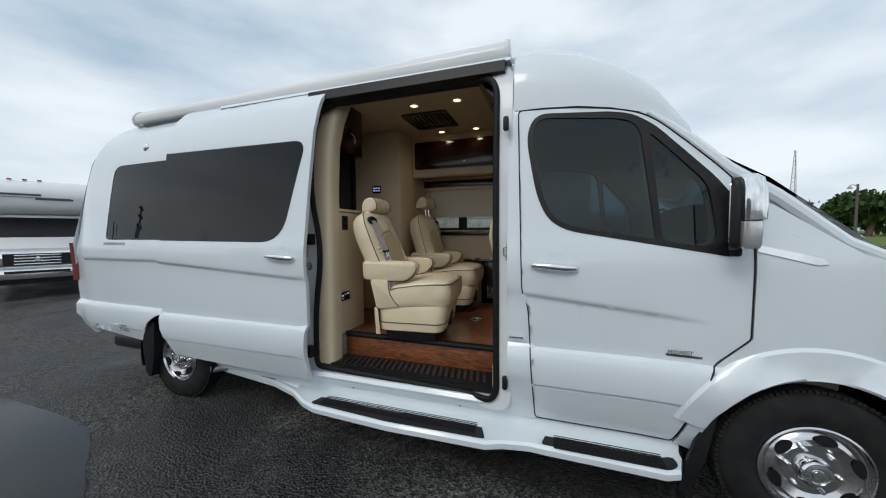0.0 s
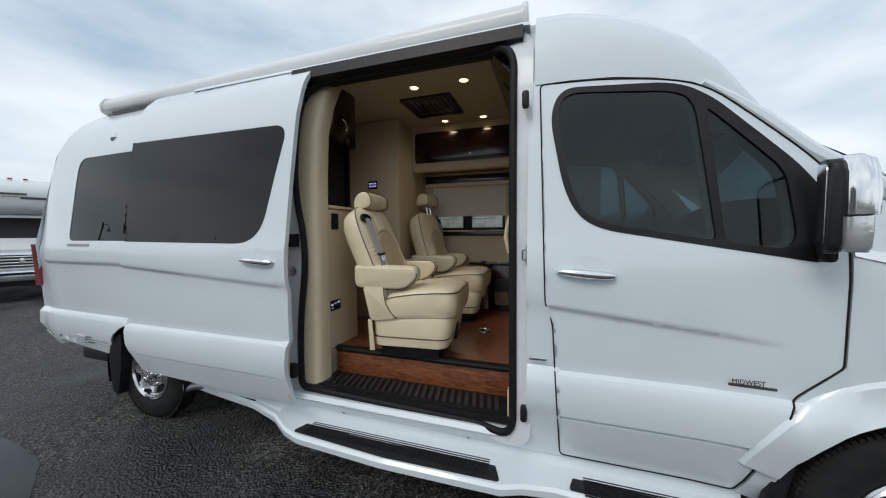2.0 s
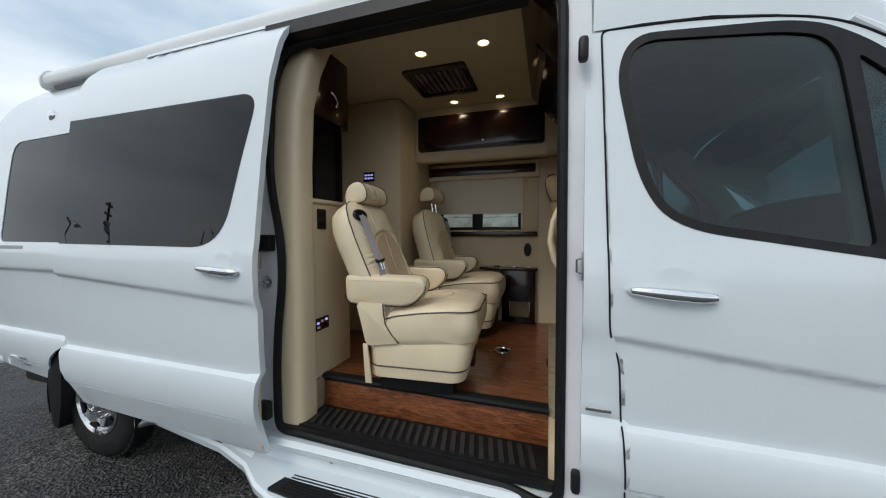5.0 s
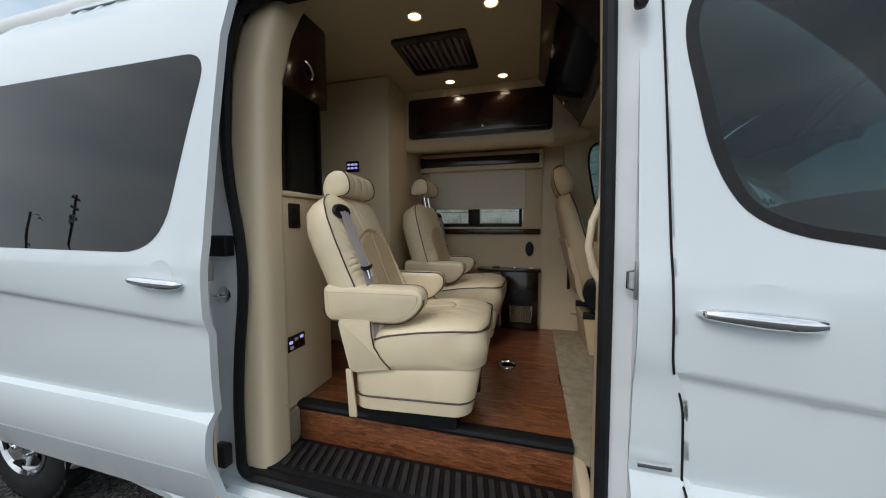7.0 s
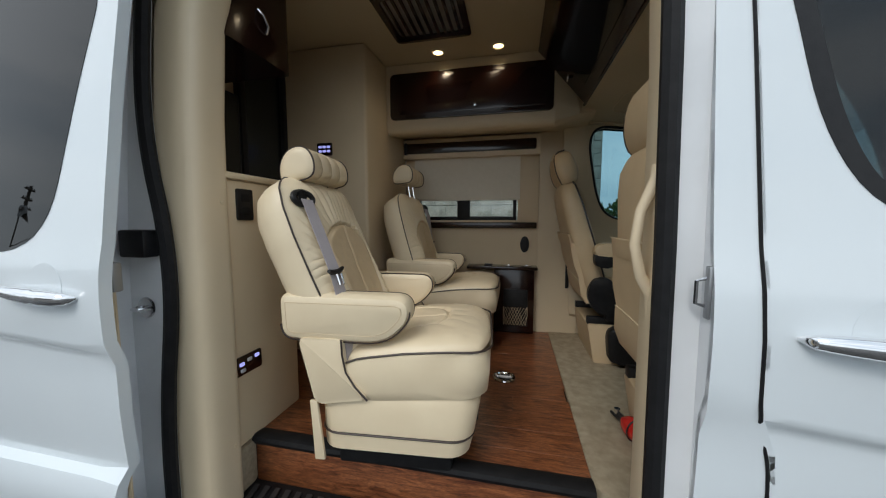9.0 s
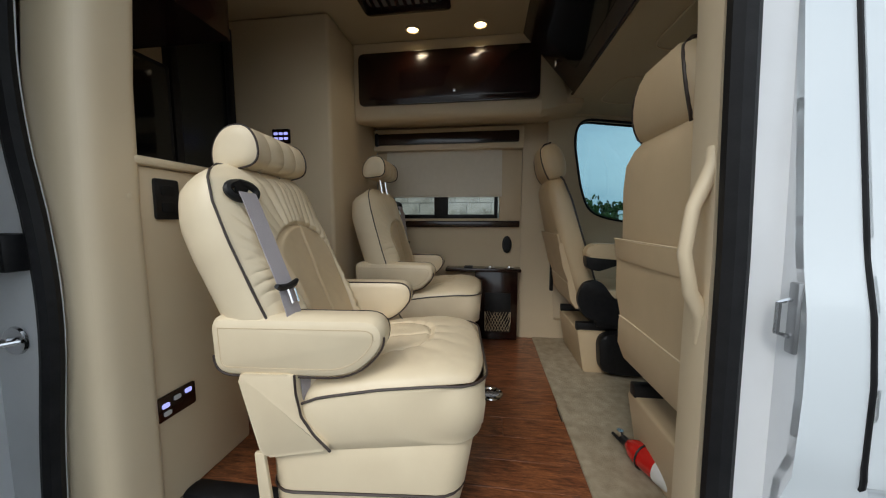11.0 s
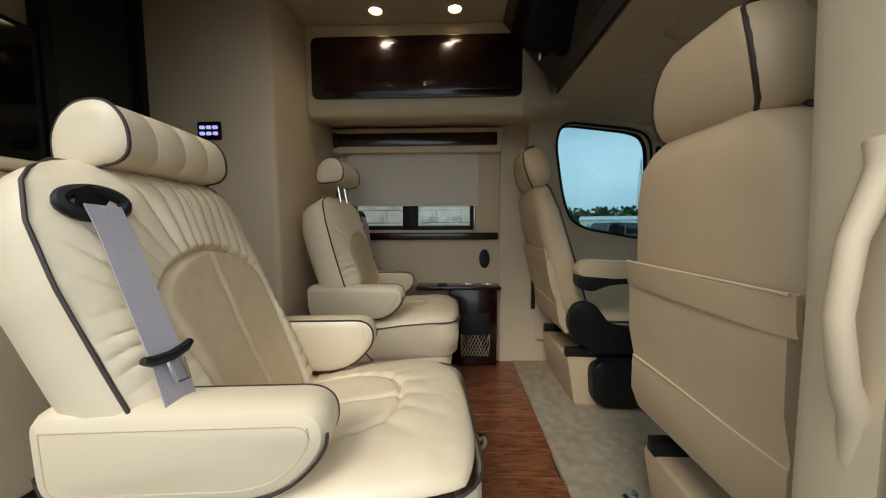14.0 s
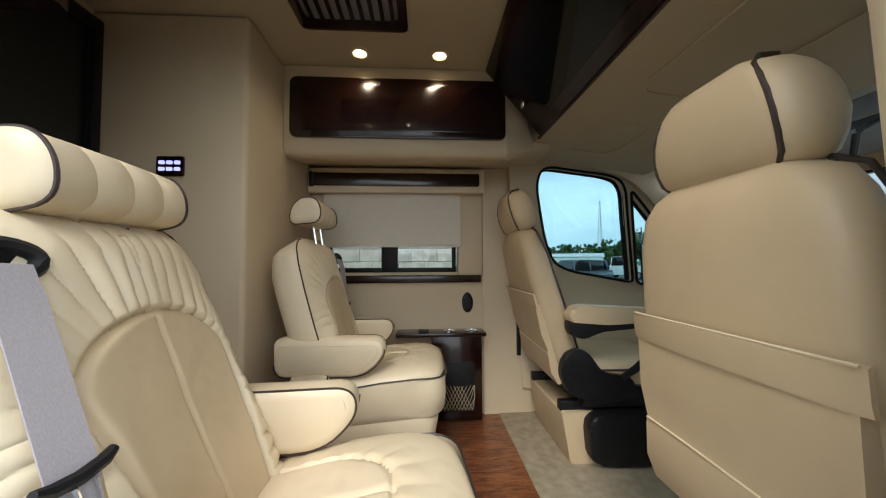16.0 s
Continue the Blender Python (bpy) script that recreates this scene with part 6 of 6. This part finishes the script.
def leaf_clumps(b, cx, cy, cz, rx, ry, rz, count, size, rg):
    for _ in range(count):
        while True:
            u, v, w = rg.uniform(-1, 1), rg.uniform(-1, 1), rg.uniform(-1, 1)
            d = u * u + v * v + w * w
            if 0.25 < d < 1 and noise.noise((u * 2.1 + cx, v * 2.1 + cy, w * 2.1)) > -0.28:
                break
        p = Vector((cx + u * rx, cy + v * ry, cz + w * rz))
        t = Euler((rg.uniform(0, 6), rg.uniform(0, 6), rg.uniform(0, 6))).to_matrix()
        s = size * rg.uniform(0.6, 1.3)
        vs = [b.verts.new(p + t @ Vector(q) * s) for q in ((-1, -0.4, 0), (0, -0.6, 0.2), (1, -0.1, 0), (0.5, 0.6, -0.2), (-0.6, 0.5, 0.1))]
        b.faces.new(vs)


def tree(x, y, h, r, seed, leaf):
    rg = random.Random(seed)
    th = thing("tree", "broad leafy green tree at the field's edge", "tree", (x, y, 0), "trees at the edge of the field")
    b = bmesh.new()
    tube([(0, 0, 0), (0.1 * r, 0, h * 0.25), (0, 0.1 * r, h * 0.5), (0.1, 0, h * 0.8)], [r * 0.09, r * 0.07, r * 0.05, r * 0.02], 8, bm=b)
    for k in range(7):
        a = rg.uniform(0, 6.28)
        z = h * rg.uniform(0.25, 0.55)
        tube([(0, 0, z), (r * 0.4 * math.cos(a), r * 0.4 * math.sin(a), z + h * 0.12), (r * 0.8 * math.cos(a), r * 0.8 * math.sin(a), z + h * 0.22)], [r * 0.04, r * 0.025, r * 0.01], 6, bm=b)
    part("trunk", b, BARK, th)
    b = bmesh.new()
    for k in range(9):
        a = rg.uniform(0, 6.28)
        q = rg.uniform(0.1, 0.65) * r
        leaf_clumps(b, q * math.cos(a), q * math.sin(a), h * rg.uniform(0.42, 0.8), r * 0.5, r * 0.5, h * 0.2, 190, r * 0.085, rg)
    part("crown", b, leaf, th, smooth=False)


def spot(px, depth):
    """A place at a depth along the first view, px from its middle line in tangents."""
    return (0.416 + depth * (-0.316 + 0.949 * px), -1.958 + depth * (0.949 + 0.316 * px))


for k, (u, d, h, r) in enumerate(((1.30, 80, 12.5, 7.5), (1.42, 76, 12.0, 7.0), (1.19, 95, 9.0, 6.0), (1.13, 105, 8.0, 6), (1.55, 85, 13, 8), (1.7, 90, 12, 8))):
    x, y = spot(u, d)
    tree(x, y, h, r, 10 + k, LEAF if k % 2 else LEAF2)
# the far wood along the field
b = bmesh.new()
rg = random.Random(77)
for k in range(60):
    a = radians(20 + 100 * k / 60)
    R = 150 + rg.uniform(-10, 10)
    leaf_clumps(b, R * math.cos(a), R * math.sin(a), 4.2, 6.0, 6.0, rg.uniform(4.0, 6.5), 110, 1.0, rg)
tagged(part("far_wood", b, LEAF2, smooth=False), "dark green far wood along the field's edge", "woods", kind="stuff")
b = bmesh.new()
for k in range(46):
    a = radians(175 + 150 * k / 46)
    R = 170 + rg.uniform(-10, 10)
    leaf_clumps(b, R * math.cos(a), R * math.sin(a), 2.5, 6.0, 6.0, rg.uniform(3.0, 5.0), 80, 1.1, rg)
tagged(part("far_wood", b, LEAF2, smooth=False), "low dark wood behind the parking lot", "woods", kind="stuff")

tw = thing("radio_tower", "slender steel lattice radio tower in the distance", "tower")
tx, ty = spot(1.066, 120)
legs = [(tx + 1.7 * math.cos(a), ty + 1.7 * math.sin(a)) for a in (0.3, 0.3 + 2.094, 0.3 + 4.189)]
for lx, ly in legs:
    part("leg", tube([(lx, ly, 0), (tx + (lx - tx) * 0.12, ty + (ly - ty) * 0.12, 30.5)], 0.09, 6), GALV, tw)
b = bmesh.new()
for k in range(20):
    z0, z1 = 30.5 * k / 20, 30.5 * (k + 1) / 20
    for i in range(3):
        p, q = legs[i], legs[(i + 1) % 3]
        s0, s1 = 1 - 0.88 * k / 20, 1 - 0.88 * (k + 1) / 20
        A = (tx + (p[0] - tx) * s0, ty + (p[1] - ty) * s0, z0)
        B = (tx + (q[0] - tx) * s1, ty + (q[1] - ty) * s1, z1)
        tube([A, B], 0.045, 4, bm=b)
part("lattice", b, GALV, tw)


def utility_pole(x, y, h, arms, yaw, label):
    th = thing("utility_pole", label, "pole", (x, y, 0))
    th.rotation_euler = (0, 0, radians(yaw))
    part("pole", tube([(0, 0, 0), (0, 0, h)], [0.17, 0.12], 10), POLE, th)
    for k in range(arms):
        z = h - 0.5 - 1.1 * k
        a = part("crossarm", box(-1.3, 1.3, -0.07, 0.07, z, z + 0.16), POLE, th)
        for dx in (-1.1, -0.5, 0.5, 1.1):
            part("insulator", lathe([(0.05, 0.0), (0.07, 0.08), (0.03, 0.2)], 8, axis="z", at=(dx, 0, z + 0.16)), GALV, a)
    if not arms:
        part("lamp_arm", tube([(0, 0, h - 0.3), (-0.9, 0, h - 0.1), (-1.5, 0, h - 0.2)], 0.05, 6), GALV, th)
        part("lamp_head", lathe([(0.05, 0.35), (0.12, 0.3), (0.28, 0.05), (0.26, 0.0), (0.0001, 0.02)], 14, axis="z", at=(-1.5, 0, h - 0.65)), GALV, th)
    else:
        part("transformer", lathe([(0.2, 0.0), (0.25, 0.05), (0.25, 0.8), (0.2, 0.9)], 12, axis="z", at=(0.35, 0, h - 3.2)), GALV, th)


px, py = spot(1.261, 45)
utility_pole(px, py, 7.8, 0, 30, "timber lamp pole with a shaded lamp on a bracket")
utility_pole(-56, -26, 10.7, 3, 40, "timber utility pole with crossarms and transformer")
utility_pole(-66.5, -26.7, 9.1, 0, 60, "timber lamp pole at the lot's edge")
utility_pole(-42, -29.5, 8.3, 0, 50, "timber lamp pole beside the warehouse")
lw = thing("white_shed", "long low white shed across the field", "shed", (52, 112, 0))
lw.rotation_euler = (0, 0, radians(-25))
part("wall", box(-9, 9, -3, 3, 0, 3.0), RVWHITE, lw)
part("roof", prism([(-3.4, 3.0), (3.4, 3.0), (0, 4.2)], "x", -9.4, 9.4), ROOFM, lw)
wh = thing("warehouse", "low dark warehouse behind the parking lot", "warehouse", (-16, -37, 0))
part("wall", box(-22, -5, -8, 8, 0, 6.5), DASH, wh)
part("roof", box(-22.5, -4.5, -8.5, 8.5, 6.5, 6.9), DASH, wh)

# blocks of the building's wall, each its own piece
meshes = {}
for r in range(15):
    z = 0.02 + 0.2 * r
    x = -4.2 - (0.2 if r % 2 else 0.0)
    while x < 1.1:
        x1 = min(x + 0.392, 1.118)
        if x1 - x > 0.05:
            key = round(x1 - x, 3)
            if key not in meshes:
                ob = part("stone_block", box(0, x1 - x, -0.014, 0.01, 0, 0.19, 0.006, 1), STONE, wallp, smooth=False)
                meshes[key] = ob.data
            else:
                ob = new("stone_block", meshes[key])
                ob.parent = wallp
            ob.location = (x, 5.0 + 0.004 * math.sin(7 * x + 3 * r), z)
        x += 0.4
